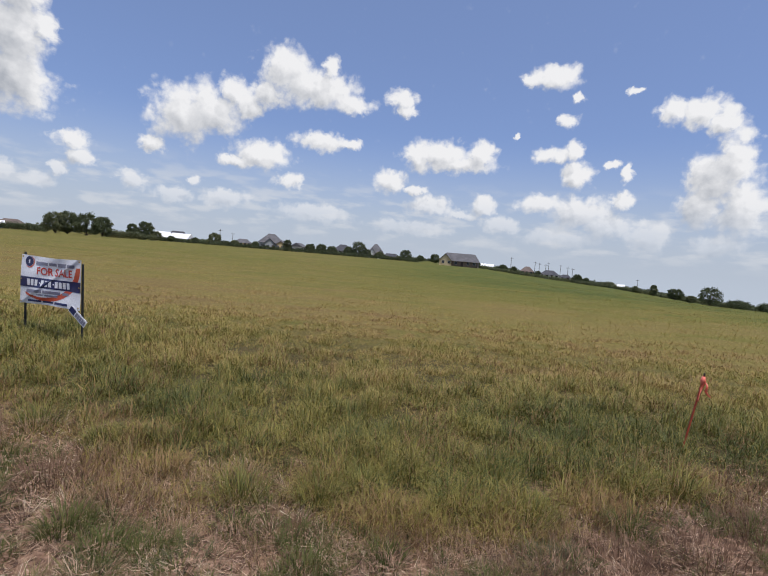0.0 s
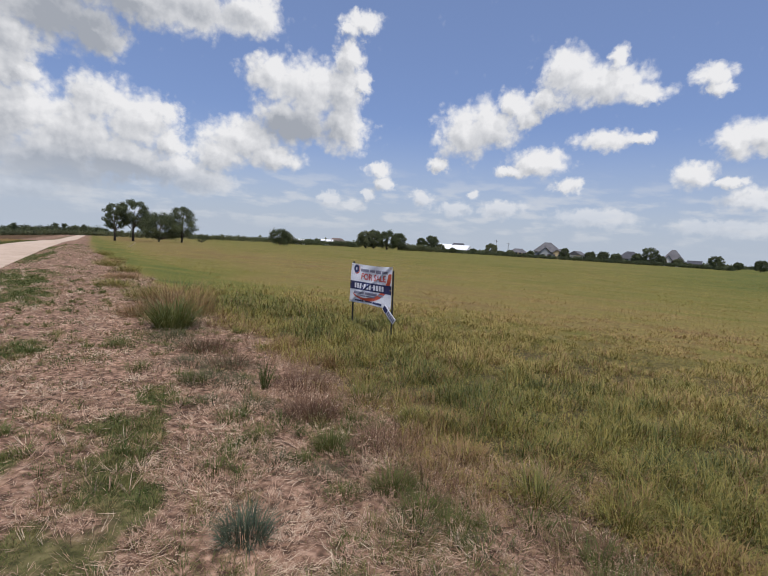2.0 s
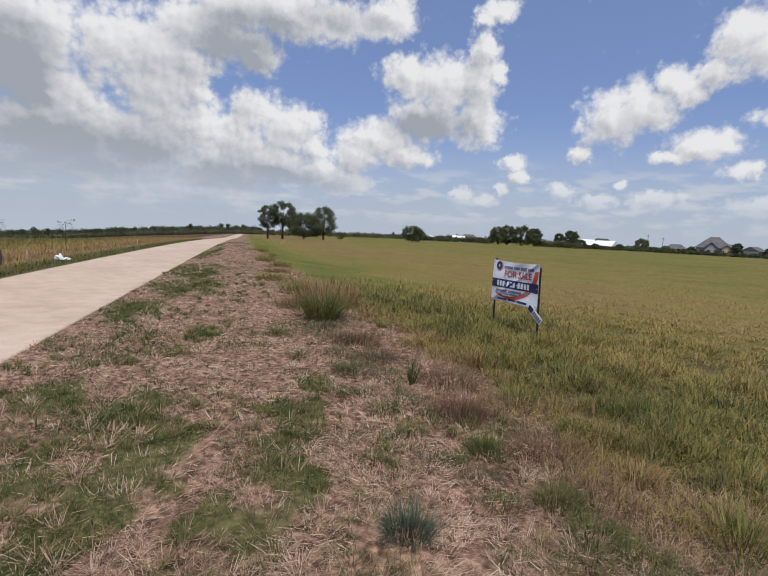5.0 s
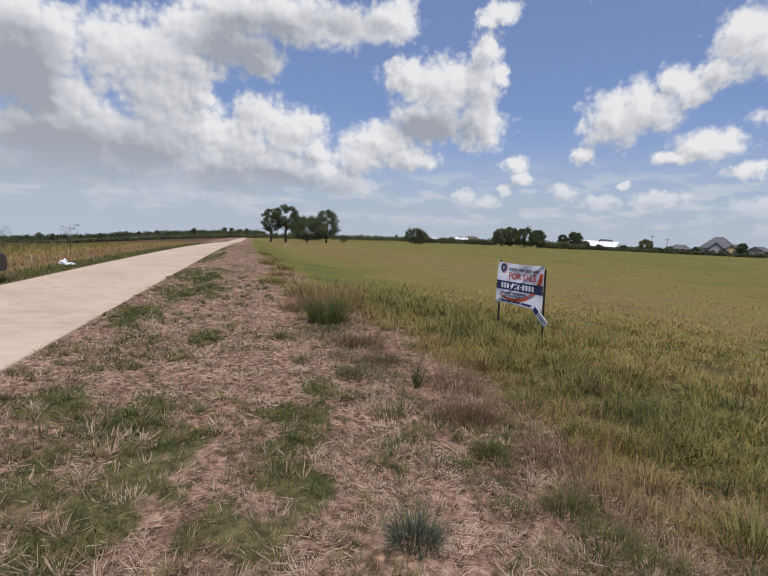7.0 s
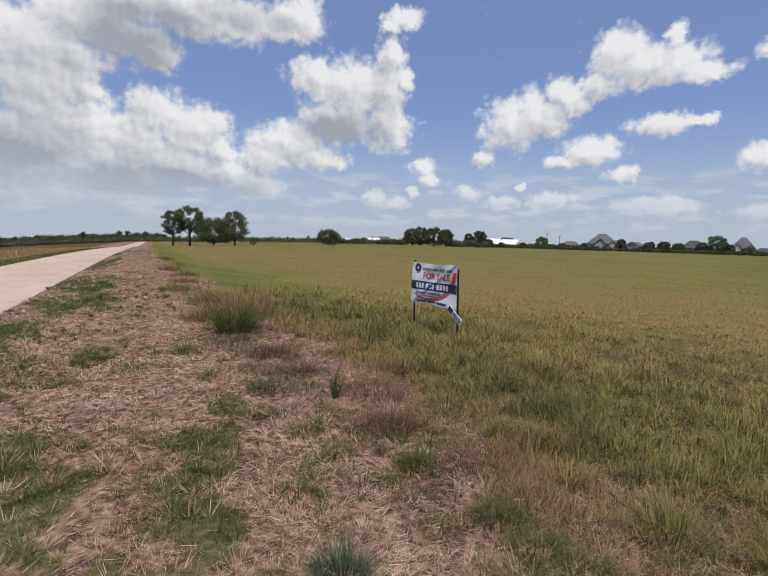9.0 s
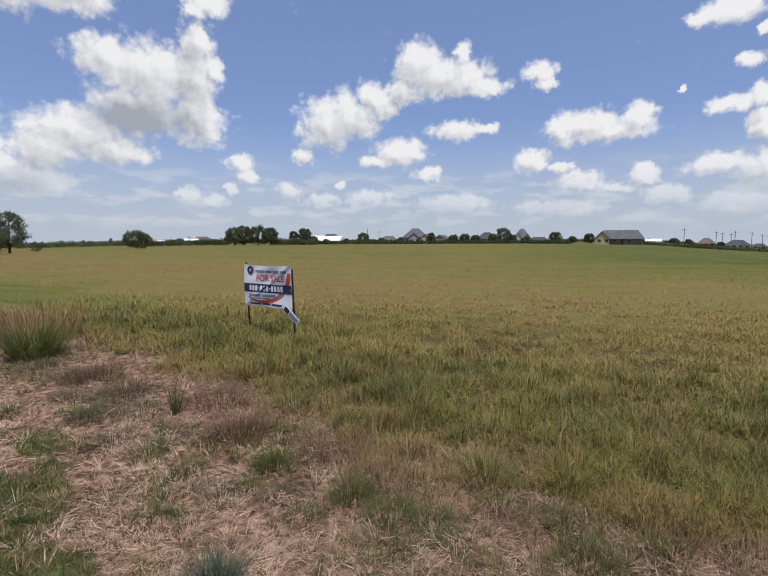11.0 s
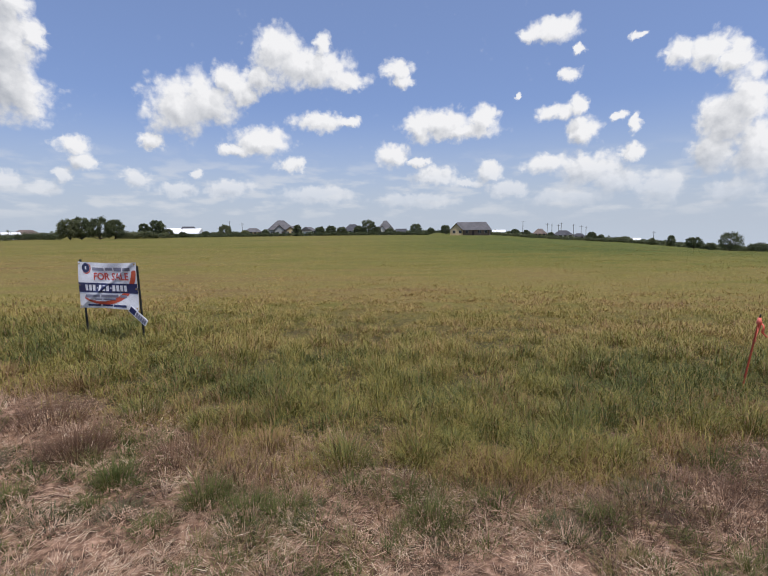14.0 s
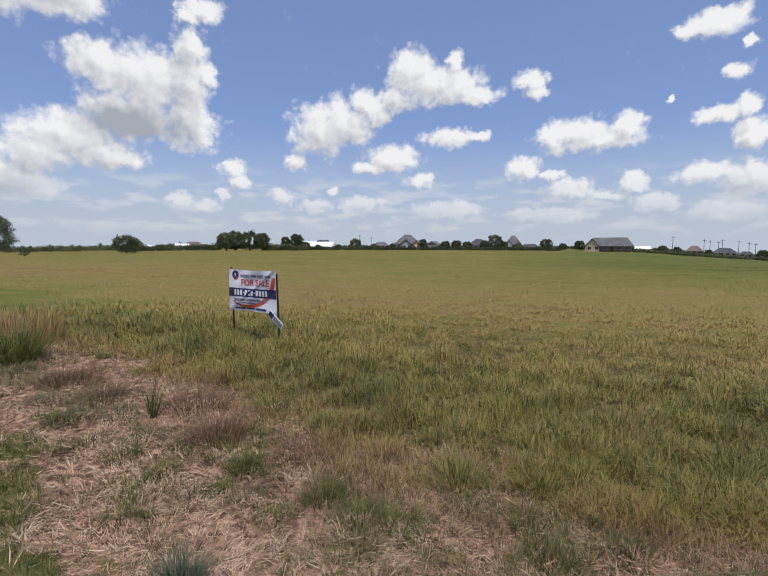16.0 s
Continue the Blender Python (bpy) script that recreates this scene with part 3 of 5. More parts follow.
def polar_points(n, r0, r1, a0=-46, a1=95, power=0.5):
    """Points strewn round the eye, thinning out with distance."""
    r = (r0 ** power + rng.random(n) * (r1 ** power - r0 ** power)) ** (1 / power)
    a = np.radians(rng.uniform(a0, a1, n))
    return EYE_X - np.sin(a) * r, EYE_Y + np.cos(a) * r, r


def grass_object(name, label, data, mat):
    me = arrays_mesh(name, data[0], data[1], data[2], mat, (("tone", data[3]),))
    return tagged(new(name, me), label, "grass", kind="stuff")


def on_verge(x, y):
    return road_uv(x, y)[1] > 0.02


# tall grass along the edge of the field
x, y, r = polar_points(820000, 2.2, 17.0)
s = into_field(x, y) + (fbm(x * 1.3, y * 1.3, 3) - 0.5) * 0.9
clump = fbm(x * 3.2, y * 3.2, 31)
keep = (rng.random(len(x)) < smooth(-0.5, 0.7, s) * (1 - bare_mask(x, y)) * smooth(17, 8, r) * (0.36 + 0.9 * smooth(0.3, 0.66, clump))) & on_verge(x, y)
x, y, r, s, clump = x[keep], y[keep], r[keep], s[keep], clump[keep]
tall = np.interp(s, (-0.5, 0.3, 1.2, 3.0, 4.5, 7.0, 12), (0.08, 0.16, 0.20, 0.17, 0.11, 0.075, 0.06)) * (0.38 + 1.05 * smooth(0.2, 0.72, clump))
height = tall * rng.uniform(0.5, 1.35, len(x))
green = field_tone(x, y) + (fbm(x * 4.5, y * 4.5, 37) - 0.5) * 0.5 + (fbm(x * 1.1, y * 1.6, 39) - 0.5) * 0.35 + rng.normal(0, 1, len(x)) * np.interp(r, (3, 9), (0.24, 0.12))
dead = rng.random(len(x)) < np.interp(s, (-0.4, 0.1, 0.6, 1.5), (0.85, 0.5, 0.14, 0.06)) + 0.25 * smooth(0.55, 0.7, fbm(x * 1.6, y * 2.2, 38))
tone = np.clip(np.where(dead, rng.normal(0.12, 0.10, len(x)), np.where(s < 2.0, np.maximum(green, 0.62), green)), 0, 1)
width = 0.0042 * np.maximum(r / 3.0, 1) ** 0.75 * rng.uniform(0.7, 1.3, len(x))
grass_object("tall_grass", "tall yellow-green grass with straw tips at the field edge",
             blades(x, y, ground_z(x, y) - 0.02, height, width, np.abs(rng.normal(0.70, 0.4, len(x))), tone, None, 1.0), grass_mat)

# cut grass farther out in the field
x, y, r = polar_points(560000, 5.0, 95.0, power=0.45)
s = into_field(x, y)
keep = (s > 2.5) & (rng.random(len(x)) < (0.15 + 1.1 * fbm(x * 0.2, y * 1.9, 41)) * smooth(95, 30, r))
x, y, r = x[keep], y[keep], r[keep]
height = 0.085 * rng.uniform(0.4, 1.3, len(x)) * (0.5 + fbm(x * 0.25, y * 0.7, 43))
tone = np.clip(field_tone(x, y) + (fbm(x * 0.14, y * 1.7, 47) - 0.5) * 0.45 + rng.normal(0, 0.09, len(x)), 0, 1)
grass_object("cut_grass", "short browned grass in streaks across the field",
             blades(x, y, ground_z(x, y) - 0.02, height, 0.006 * (r / 6.0) ** 0.8, np.clip(rng.normal(0.95, 0.35, len(x)), 0, 1.5), np.clip(tone + 0.02, 0, 1)), grass_mat)

# dead straw lying on the mown verge: a mat of short pieces, and bunches of longer ones
x, y, r = polar_points(800000, 1.1, 40.0, power=0.35)
ex, ey, er = polar_points(150000, 0.2, 10.0, 95, 314, 0.8)
x, y, r = np.concatenate([x, ex]), np.concatenate([y, ey]), np.concatenate([r, er])
keep = (rng.random(len(x)) < dry_mask(x, y) * (1 - 0.93 * turf_mask(x, y)) * (0.35 + 0.8 * smooth(0.25, 0.7, fbm(x * 4.4, y * 4.4, 51)))) & on_verge(x, y)
x, y, r = x[keep], y[keep], r[keep]
tone = np.clip(0.43 - 0.24 * smooth(-0.6, 1.2, x) * smooth(1.6, 2.6, y) + 0.10 * smooth(3.5, 8.0, r) + (fbm(x * 4.7, y * 4.7, 53) - 0.5) * 1.1 + rng.normal(0, 0.30, len(x)), 0, 1)
patch = fbm(x * 3.1, y * 3.1, 57) * 2 * np.pi * 2
grass_object("dry_straw", "dead pinkish straw matted on the mown verge",
             slivers(x, y, ground_z(x, y) + rng.uniform(-0.02, 0.03, len(x)), rng.uniform(0.02, 0.09, len(x)), 0.0027 * np.maximum(r / 2.5, 1) ** 0.8 * rng.uniform(0.6, 1.3, len(x)),
                     np.abs(rng.normal(0.15, 0.22, len(x))), tone, patch + rng.normal(0, 0.9, len(x))), straw_mat)
tx, ty, tr = polar_points(5200, 1.3, 18.0)
keep = (rng.random(len(tx)) < dry_mask(tx, ty) * smooth(0.35, 0.6, fbm(tx * 1.1, ty * 1.1, 83))) & on_verge(tx, ty)
tx, ty, tr = tx[keep], ty[keep], tr[keep]
n = 46
x, y, r = np.repeat(tx, n), np.repeat(ty, n), np.repeat(tr, n)
out = rng.uniform(0, 2 * np.pi, len(x))
spread = np.abs(rng.normal(0, 0.035, len(x)))
tone = np.clip(np.repeat(rng.normal(0.45, 0.22, len(tx)), n) + rng.normal(0, 0.14, len(x)), 0, 1)
grass_object("verge_tufts", "small grey-green tufts growing through the straw",
             blades(x + np.cos(out) * spread, y + np.sin(out) * spread, ground_z(x, y) - 0.01, rng.uniform(0.04, 0.12, len(x)) * np.repeat(rng.uniform(0.6, 1.4, len(tx)), n),
                    0.0034 * np.maximum(r / 2.5, 1) ** 0.8, np.abs(rng.normal(0.65, 0.3, len(x))), tone, out, 0.6), turf_mat)
bx, by, br = polar_points(3600, 1.3, 26.0)
keep = (rng.random(len(bx)) < dry_mask(bx, by)) & on_verge(bx, by)
bx, by, br = bx[keep], by[keep], br[keep]
n = 34
x, y, r = np.repeat(bx, n), np.repeat(by, n), np.repeat(br, n)
out = rng.uniform(0, 2 * np.pi, len(x))
spread = np.abs(rng.normal(0, 0.03, len(x)))
x, y = x + np.cos(out) * spread, y + np.sin(out) * spread
tone = np.clip(np.repeat(rng.normal(0.62, 0.18, len(bx)) - 0.25 * smooth(-0.6, 1.2, bx) * smooth(1.4, 2.4, by), n) + rng.normal(0, 0.15, len(x)), 0, 1)
grass_object("straw_bunches", "bunches of bleached straw splayed on the verge",
             slivers(x, y, ground_z(x, y) - 0.01, rng.uniform(0.04, 0.12, len(x)) * np.repeat(rng.uniform(0.6, 1.2, len(bx)), n), 0.0035 * np.maximum(r / 2.5, 1) ** 0.8,
                     np.clip(rng.normal(0.5, 0.4, len(x)), 0.05, 1.4), tone, out), straw_mat)

x, y, r = polar_points(1100000, 1.1, 24.0, power=0.35)
ex, ey, er = polar_points(420000, 6.0, 45.0, 55, 90, 0.8)
x, y, r = np.concatenate([x, ex]), np.concatenate([y, ey]), np.concatenate([r, er])
u, v = road_uv(x, y)
keep = (rng.random(len(x)) < np.maximum(turf_mask(x, y), 0.34 * dry_mask(x, y) * smooth(0.42, 0.7, fbm(x * 1.9, y * 1.9, 67)))) & (v > 0.02) & (into_field(x, y) < 0.8)
x, y, r = x[keep], y[keep], r[keep]
tone = np.clip(0.62 + (fbm(x * 5.7, y * 5.7, 71) - 0.5) * 1.2 + rng.normal(0, 0.22, len(x)), 0, 1)
grass_object("green_turf", "short green turf in patches on the dry verge",
             blades(x, y, ground_z(x, y) - 0.01, rng.uniform(0.02, 0.075, len(x)), 0.0034 * np.maximum(r / 2.5, 1) ** 0.8, np.abs(rng.normal(0.8, 0.4, len(x))), tone), turf_mat)

# fine dead stems, reddish, along the foot of the tall grass
x, y, r = polar_points(330000, 2.0, 22.0, power=0.45)
s = into_field(x, y) + (fbm(x * 1.3, y * 1.3, 3) - 0.5) * 0.9
wide = 0.55 + 0.75 * smooth(-1.5, -4.0, x)
keep = (rng.random(len(x)) < smooth(-wide, -0.15, s) * smooth(0.55, 0.0, s) * 0.75 * smooth(0.40, 0.62, fbm(x * 2.1, y * 2.1, 95))) & on_verge(x, y)
x, y, r = x[keep], y[keep], r[keep]
tone = np.clip(0.45 + (fbm(x * 1.1, y * 1.1, 97) - 0.5) * 1.5 + rng.normal(0, 0.2, len(x)), 0, 1)
stem_mat = leafy("dead_stems", ((0.0, (0.12, 0.070, 0.045)), (0.5, (0.26, 0.155, 0.092)), (1.0, (0.46, 0.315, 0.200))), 0.2)
grass_object("dead_stems", "fine reddish dead stems along the foot of the tall grass",
             blades(x, y, ground_z(x, y) - 0.01, rng.uniform(0.05, 0.20, len(x)), 0.0026 * np.maximum(r / 3.0, 1) ** 0.8, np.abs(rng.normal(0.55, 0.35, len(x))), tone, None, 0.6), stem_mat)

# rough grass on the far side of the road
x, y, r = polar_points(220000, 11.0, 80.0, 55, 98, 0.5)
u, v = road_uv(x, y)
d = -ROAD_WIDTH - v
keep = (d > 0.05) & (rng.random(len(x)) < np.interp(d, (0, 0.8, 1.6, 7, 10, 60), (1, 1, 0.5, 0.5, 0.25, 0.25)))
x, y, r, d = x[keep], y[keep], r[keep], d[keep]
tone = np.clip(np.interp(d, (0, 1.0, 1.8, 6, 9), (0.95, 0.92, 0.20, 0.74, 0.80)) + rng.normal(0, 0.12, len(x)), 0, 1)
height = np.interp(d, (0, 1, 2, 6, 9), (0.10, 0.12, 0.22, 0.25, 0.12)) * rng.uniform(0.5, 1.4, len(x))
grass_object("rough_grass", "rough green and dead grass beyond the road",
             blades(x, y, ground_z(x, y) - 0.02, height, 0.006 * (r / 6.0) ** 0.8, np.abs(rng.normal(0.35, 0.3, len(x))), tone), grass_mat)

# ---------------------------------------------------------------- for-sale banner
BANNER_W, BANNER_H = 1.18, 0.74
BANNER_AT = Matrix(((0.956, 0.293, 0, -4.955), (-0.293, 0.956, 0, 6.97), (0, 0, 1, 0.50), (0, 0, 0, 1)))
# local x runs along the banner to its right, local -y faces the reader


def sheet(u, v, out=0.0):
    """A place on the slack banner, u and v from its lower left corner, 0 to 1."""
    slack = 0.016 * math.sin(u * 5.1 + v * 2.2) * math.sin(math.pi * v) + 0.010 * math.sin((u - v) * 11) * math.sin(math.pi * u)
    d = u - v * 0.95 - 0.02
    fold = 0.022 * (math.exp(d / 0.22) if d < 0 else math.exp(-d / 0.025))
    sag = -0.018 * math.sin(math.pi * u) * v + 0.012 * math.sin(math.pi * u) * (1 - v)
    return Vector(((u - 0.5) * BANNER_W, -(0.03 + slack + fold + out), v * BANNER_H + sag))


def print_area(inside, out, nu=120, nv=72):
    """The cells of the banner for which inside(u, v) holds, a hair in front of the sheet."""
    bm = bmesh.new()
    grid = {}

    def corner(i, j):
        if (i, j) not in grid:
            grid[i, j] = bm.verts.new(sheet(i / nu, j / nv, out))
        return grid[i, j]
    for i in range(nu):
        for j in range(nv):
            if inside((i + 0.5) / nu, (j + 0.5) / nv):
                bm.faces.new((corner(i, j), corner(i + 1, j), corner(i + 1, j + 1), corner(i, j + 1)))
    return bm


def print_bars(bars, out):
    """Bars on the banner: left and right u, lower and upper v."""
    bm = bmesh.new()
    for u0, u1, v0, v1 in bars:
        n = max(1, int((u1 - u0) * 40))
        low, high = [[bm.verts.new(sheet(u0 + (u1 - u0) * k / n, v, out)) for k in range(n + 1)] for v in (v0, v1)]
        for k in range(n):
            bm.faces.new((low[k], low[k + 1], high[k + 1], high[k]))
    return bm


def lettering(text, u0, u1, v0, v1, out):
    """Words in the built-in font, laid on the banner between u0 and u1, v0 and v1."""
    curve = bpy.data.curves.new("words", "FONT")
    curve.body, curve.resolution_u, curve.offset = text, 3, 0.02
    ob = bpy.data.objects.new("words", curve)
    me = bpy.data.meshes.new_from_object(ob)
    bm = bmesh.new()
    bm.from_mesh(me)
    bpy.data.objects.remove(ob); bpy.data.meshes.remove(me); bpy.data.curves.remove(curve)
    xs, ys = [v.co.x for v in bm.verts], [v.co.y for v in bm.verts]
    x0, x1, y0, y1 = min(xs), max(xs), min(ys), max(ys)
    for v in bm.verts:
        v.co = sheet(u0 + (u1 - u0) * (v.co.x - x0) / (x1 - x0), v0 + (v1 - v0) * (v.co.y - y0) / (y1 - y0), out)
    return bm


vinyl = weathered("white_vinyl", (0.70, 0.70, 0.72), (0.82, 0.82, 0.84), 3, 0.28)
navy = weathered("navy_print", (0.012, 0.018, 0.075), (0.020, 0.028, 0.110), 8, 0.3)
red_print = weathered("red_print", (0.50, 0.035, 0.025), (0.60, 0.060, 0.035), 8, 0.3)
orange_print = weathered("orange_print", (0.46, 0.055, 0.03), (0.60, 0.11, 0.05), 5, 0.3)
grey_print = weathered("grey_print", (0.16, 0.16, 0.22), (0.24, 0.24, 0.30), 8, 0.3)
dark_steel = weathered("dark_steel", (0.012, 0.014, 0.013), (0.035, 0.036, 0.034), 20, 0.55, 0.3)


def build_banner():
    sign = new("sale_sign")
    bm = print_area(lambda u, v: True, 0.0, 60, 36)
    back = print_area(lambda u, v: True, -0.002, 60, 36)
    tmp = bpy.data.meshes.new("back")
    bmesh.ops.reverse_faces(back, faces=back.faces[:])
    back.to_mesh(tmp); back.free()
    bm.from_mesh(tmp)
    bpy.data.meshes.remove(tmp)
    banner = part("banner", bm, vinyl, sign, "white vinyl banner, slack and creased across", True)
    part("stripe", print_area(lambda u, v: 0.345 < v < 0.555, 0.003), navy, banner, "navy printed stripe", True)

    def swoosh(u, v):
        # a crescent that starts high on the right edge and thins out at the lower left
        outer = ((u - 0.42) / 0.575) ** 2 + ((v - 0.85) / 0.77) ** 2
        inner = ((u - 0.37) / 0.56) ** 2 + ((v - 0.95) / 0.80) ** 2
        return outer < 1 and inner > 1 and v < 0.84 and u > 0.10 and not 0.345 < v < 0.555
    part("swoosh", print_area(swoosh, 0.003), orange_print, banner, "orange-red printed crescent", True)

    def disc(cu, cv, rad):
        return lambda u, v: ((u - cu) * BANNER_W) ** 2 + ((v - cv) * BANNER_H) ** 2 < rad ** 2
    a, b = disc(0.145, 0.865, 0.088), disc(0.135, 0.875, 0.082)
    part("emblem_edge", print_area(lambda u, v: a(u, v) and not b(u, v), 0.003, 240, 144), orange_print, banner, "orange crescent of the emblem", True)
    part("emblem", print_area(disc(0.135, 0.875, 0.076), 0.004, 240, 144), navy, banner, "round navy emblem", True)
    part("emblem_mark", print_bars([(0.125, 0.148, 0.84, 0.91)], 0.006), vinyl, banner, "white mark in the emblem")
    part("words", lettering("FOR SALE", 0.28, 0.86, 0.625, 0.785, 0.004), red_print, banner, "red capital letters")
    digits, u = [], 0.13
    for n in (3, 3, 4):
        for _ in range(n):
            digits.append((u, u + 0.045, 0.385, 0.515)); u += 0.062
        if u < 0.8:
            digits.append((u + 0.004, u + 0.026, 0.44, 0.465)); u += 0.038
    part("number_bars", print_bars(digits, 0.006), vinyl, banner, "row of white bars on the stripe")
    part("script_bars", print_bars([(0.25, 0.46, 0.83, 0.895), (0.48, 0.60, 0.835, 0.895), (0.62, 0.76, 0.82, 0.90), (0.78, 0.90, 0.825, 0.89)], 0.006), grey_print, banner, "grey bars of small script")
    part("name_bars", print_bars([(0.12, 0.37, 0.24, 0.30), (0.39, 0.66, 0.245, 0.305), (0.69, 0.80, 0.25, 0.305), (0.28, 0.40, 0.185, 0.215), (0.42, 0.62, 0.185, 0.215)], 0.006), grey_print, banner, "grey bars of small print")
    part("foot_bars", print_bars([(0.14, 0.36, 0.045, 0.085), (0.39, 0.56, 0.045, 0.085), (0.58, 0.80, 0.04, 0.09)], 0.006), navy, banner, "navy bars along the foot")
    brass = weathered("brass", (0.45, 0.33, 0.12), (0.6, 0.45, 0.2), 20, 0.35, 1.0)
    for u, v in ((0.025, 0.04), (0.975, 0.04), (0.025, 0.96), (0.975, 0.96), (0.025, 0.5), (0.975, 0.45)):
        c = sheet(u, v, 0.004)
        part("eyelet", tube([c + Vector((0, 0.004, 0)), c - Vector((0, 0.004, 0))], [0.012, 0.012], 10), brass, banner, "brass eyelet")
    # two steel posts with a flange, leaning a little
    for x, top, foot in ((-0.600, (-0.008, 0.77), (0.04, -0.62)), (0.553, (-0.004, 0.68), (0.045, -0.62))):
        bm = bmesh.new()
        m = Matrix.Translation((x, 0.02, 0))
        for w, d0, d1 in ((0.030, 0.0, 0.006), (0.008, 0.006, 0.026)):
            ring = [[Vector((ox + sx * w / 2, dy, z)) for sx, dy in ((-1, d0), (1, d0), (1, d1), (-1, d1))] for ox, z in (foot, top)]
            vs = [[bm.verts.new(m @ q) for q in r] for r in ring]
            for k in range(4):
                bm.faces.new((vs[0][k], vs[0][(k + 1) % 4], vs[1][(k + 1) % 4], vs[1][k]))
            bm.faces.new(vs[0][::-1]); bm.faces.new(vs[1])
        bmesh.ops.recalc_face_normals(bm, faces=bm.faces[:])
        part("post", bm, dark_steel, sign, "dark steel post")
    # the small plate that has slipped from the lower corner and hangs aslant
    m = Matrix.Translation((0.46, -0.075, 0.04)) @ Matrix.Rotation(radians(36), 4, "Y") @ Matrix.Scale(0.86, 4)
    plate = part("rider_plate", box((0.0, -0.004, -0.065), (0.44, 0.004, 0.065), 0.002, m), vinyl, sign, "small white plate hanging aslant")
    part("rider_field", box((0.012, -0.0075, -0.05), (0.15, -0.0045, 0.05), 0, m), navy, plate, "navy block on the plate")
    bm = bmesh.new()
    for x0, x1, z0, z1 in ((0.17, 0.215, -0.045, 0.04), (0.225, 0.27, -0.045, 0.04), (0.28, 0.325, -0.045, 0.04), (0.335, 0.375, -0.045, 0.04), (0.385, 0.42, -0.045, 0.04)):
        add_box(bm, (x0, -0.0075, z0), (x1, -0.0045, z1), m)
    part("rider_bars", bm, grey_print, plate, "dark bars on the plate")
    sign.matrix_world = BANNER_AT @ Matrix.Translation((0, 0, 0))
    return tagged(sign, "white vinyl for-sale banner on two dark steel posts in grass", "sign")


build_banner()

# ---------------------------------------------------------------- survey stake with ribbon
wood_orange = weathered("orange_lath", (0.30, 0.045, 0.02), (0.52, 0.09, 0.035), 9, 0.8)
ribbon_mat = weathered("pink_ribbon", (0.78, 0.13, 0.08), (0.90, 0.30, 0.22), 12, 0.45)
dark_tip = weathered("dark_tip", (0.03, 0.02, 0.02), (0.08, 0.05, 0.04), 30, 0.8)
pale_wood = weathered("pale_wood", (0.45, 0.36, 0.25), (0.60, 0.50, 0.37), 9, 0.8)


def build_stake():
    st = new("survey_stake")
    st.location = (3.10, 4.58, 0)
    base, top = Vector((0, 0, -0.05)), Vector((0.11, -0.03, 0.80))
    d = (top - base).normalized()
    turn = d.to_track_quat("Z", "Y").to_matrix().to_4x4()
    lath = part("lath", box((-0.011, -0.006, 0), (0.011, 0.006, (top - base).length - 0.02), 0.0015, Matrix.Translation(base) @ turn), wood_orange, st, "narrow orange-painted lath")
    part("tip", box((-0.0105, -0.0055, 0), (0.0105, 0.0055, 0.025), 0.003, Matrix.Translation(top - d * 0.02) @ turn), dark_tip, lath, "dark splintered tip")
    # the knot and two tails of plastic ribbon
    part("knot", tube([top - d * 0.10, top - d * 0.07, top - d * 0.03], [0.016, 0.022, 0.015], 8), ribbon_mat, st, "ribbon wound round the top", True)
    for side, length, drift in ((1, 0.17, 0.075), (-1, 0.22, -0.03)):
        bm = bmesh.new()
        rows = []
        for k in range(11):
            t = k / 10
            p = top - d * 0.06 + Vector((drift * t + 0.012 * math.sin(t * 7), -0.014 + 0.01 * math.sin(t * 9 + side), -length * t))
            w = 0.013 * (1 + 0.2 * math.sin(t * 5))
            a = 0.6 * math.sin(t * 4 + side)
            s = Vector((math.cos(a) * w, math.sin(a) * w, 0))
            rows.append((bm.verts.new(p - s), bm.verts.new(p + s)))
        for a, b in zip(rows, rows[1:]):
            bm.faces.new((a[0], a[1], b[1], b[0]))
        ob = part("ribbon_tail", bm, ribbon_mat, st, "fluttering pink-orange ribbon", True)
        sol = ob.modifiers.new("thickness", "SOLIDIFY"); sol.thickness = 0.0012
    return tagged(st, "leaning orange survey stake tied with pink ribbon in grass", "stake")


build_stake()


# ---------------------------------------------------------------- tufts, weeds and litter on the verge
def tuft(name, label, x, y, count, radius, height, tone, mat, width=0.004, lean=0.45, curl=0.7, category="grass tuft"):
    a, q = rng.uniform(0, 2 * np.pi, count), np.sqrt(rng.random(count)) * radius
    px, py = np.cos(a) * q, np.sin(a) * q
    h = height * rng.uniform(0.45, 1.1, count)
    data = blades(px, py, np.full(count, -0.015), h, np.full(count, width) * rng.uniform(0.7, 1.3, count), np.abs(rng.normal(lean * (0.4 + q / radius), 0.2, count)),
                  np.clip(rng.normal(tone, 0.13, count), 0, 1), a + rng.normal(0, 0.5, count), curl)
    me = arrays_mesh(name, data[0], data[1], data[2], mat, (("tone", data[3]),))
    ob = new(name, me)
    ob.location = (x, y, float(ground_z(x, y)))
    return tagged(ob, label, category, "tufts on the verge")


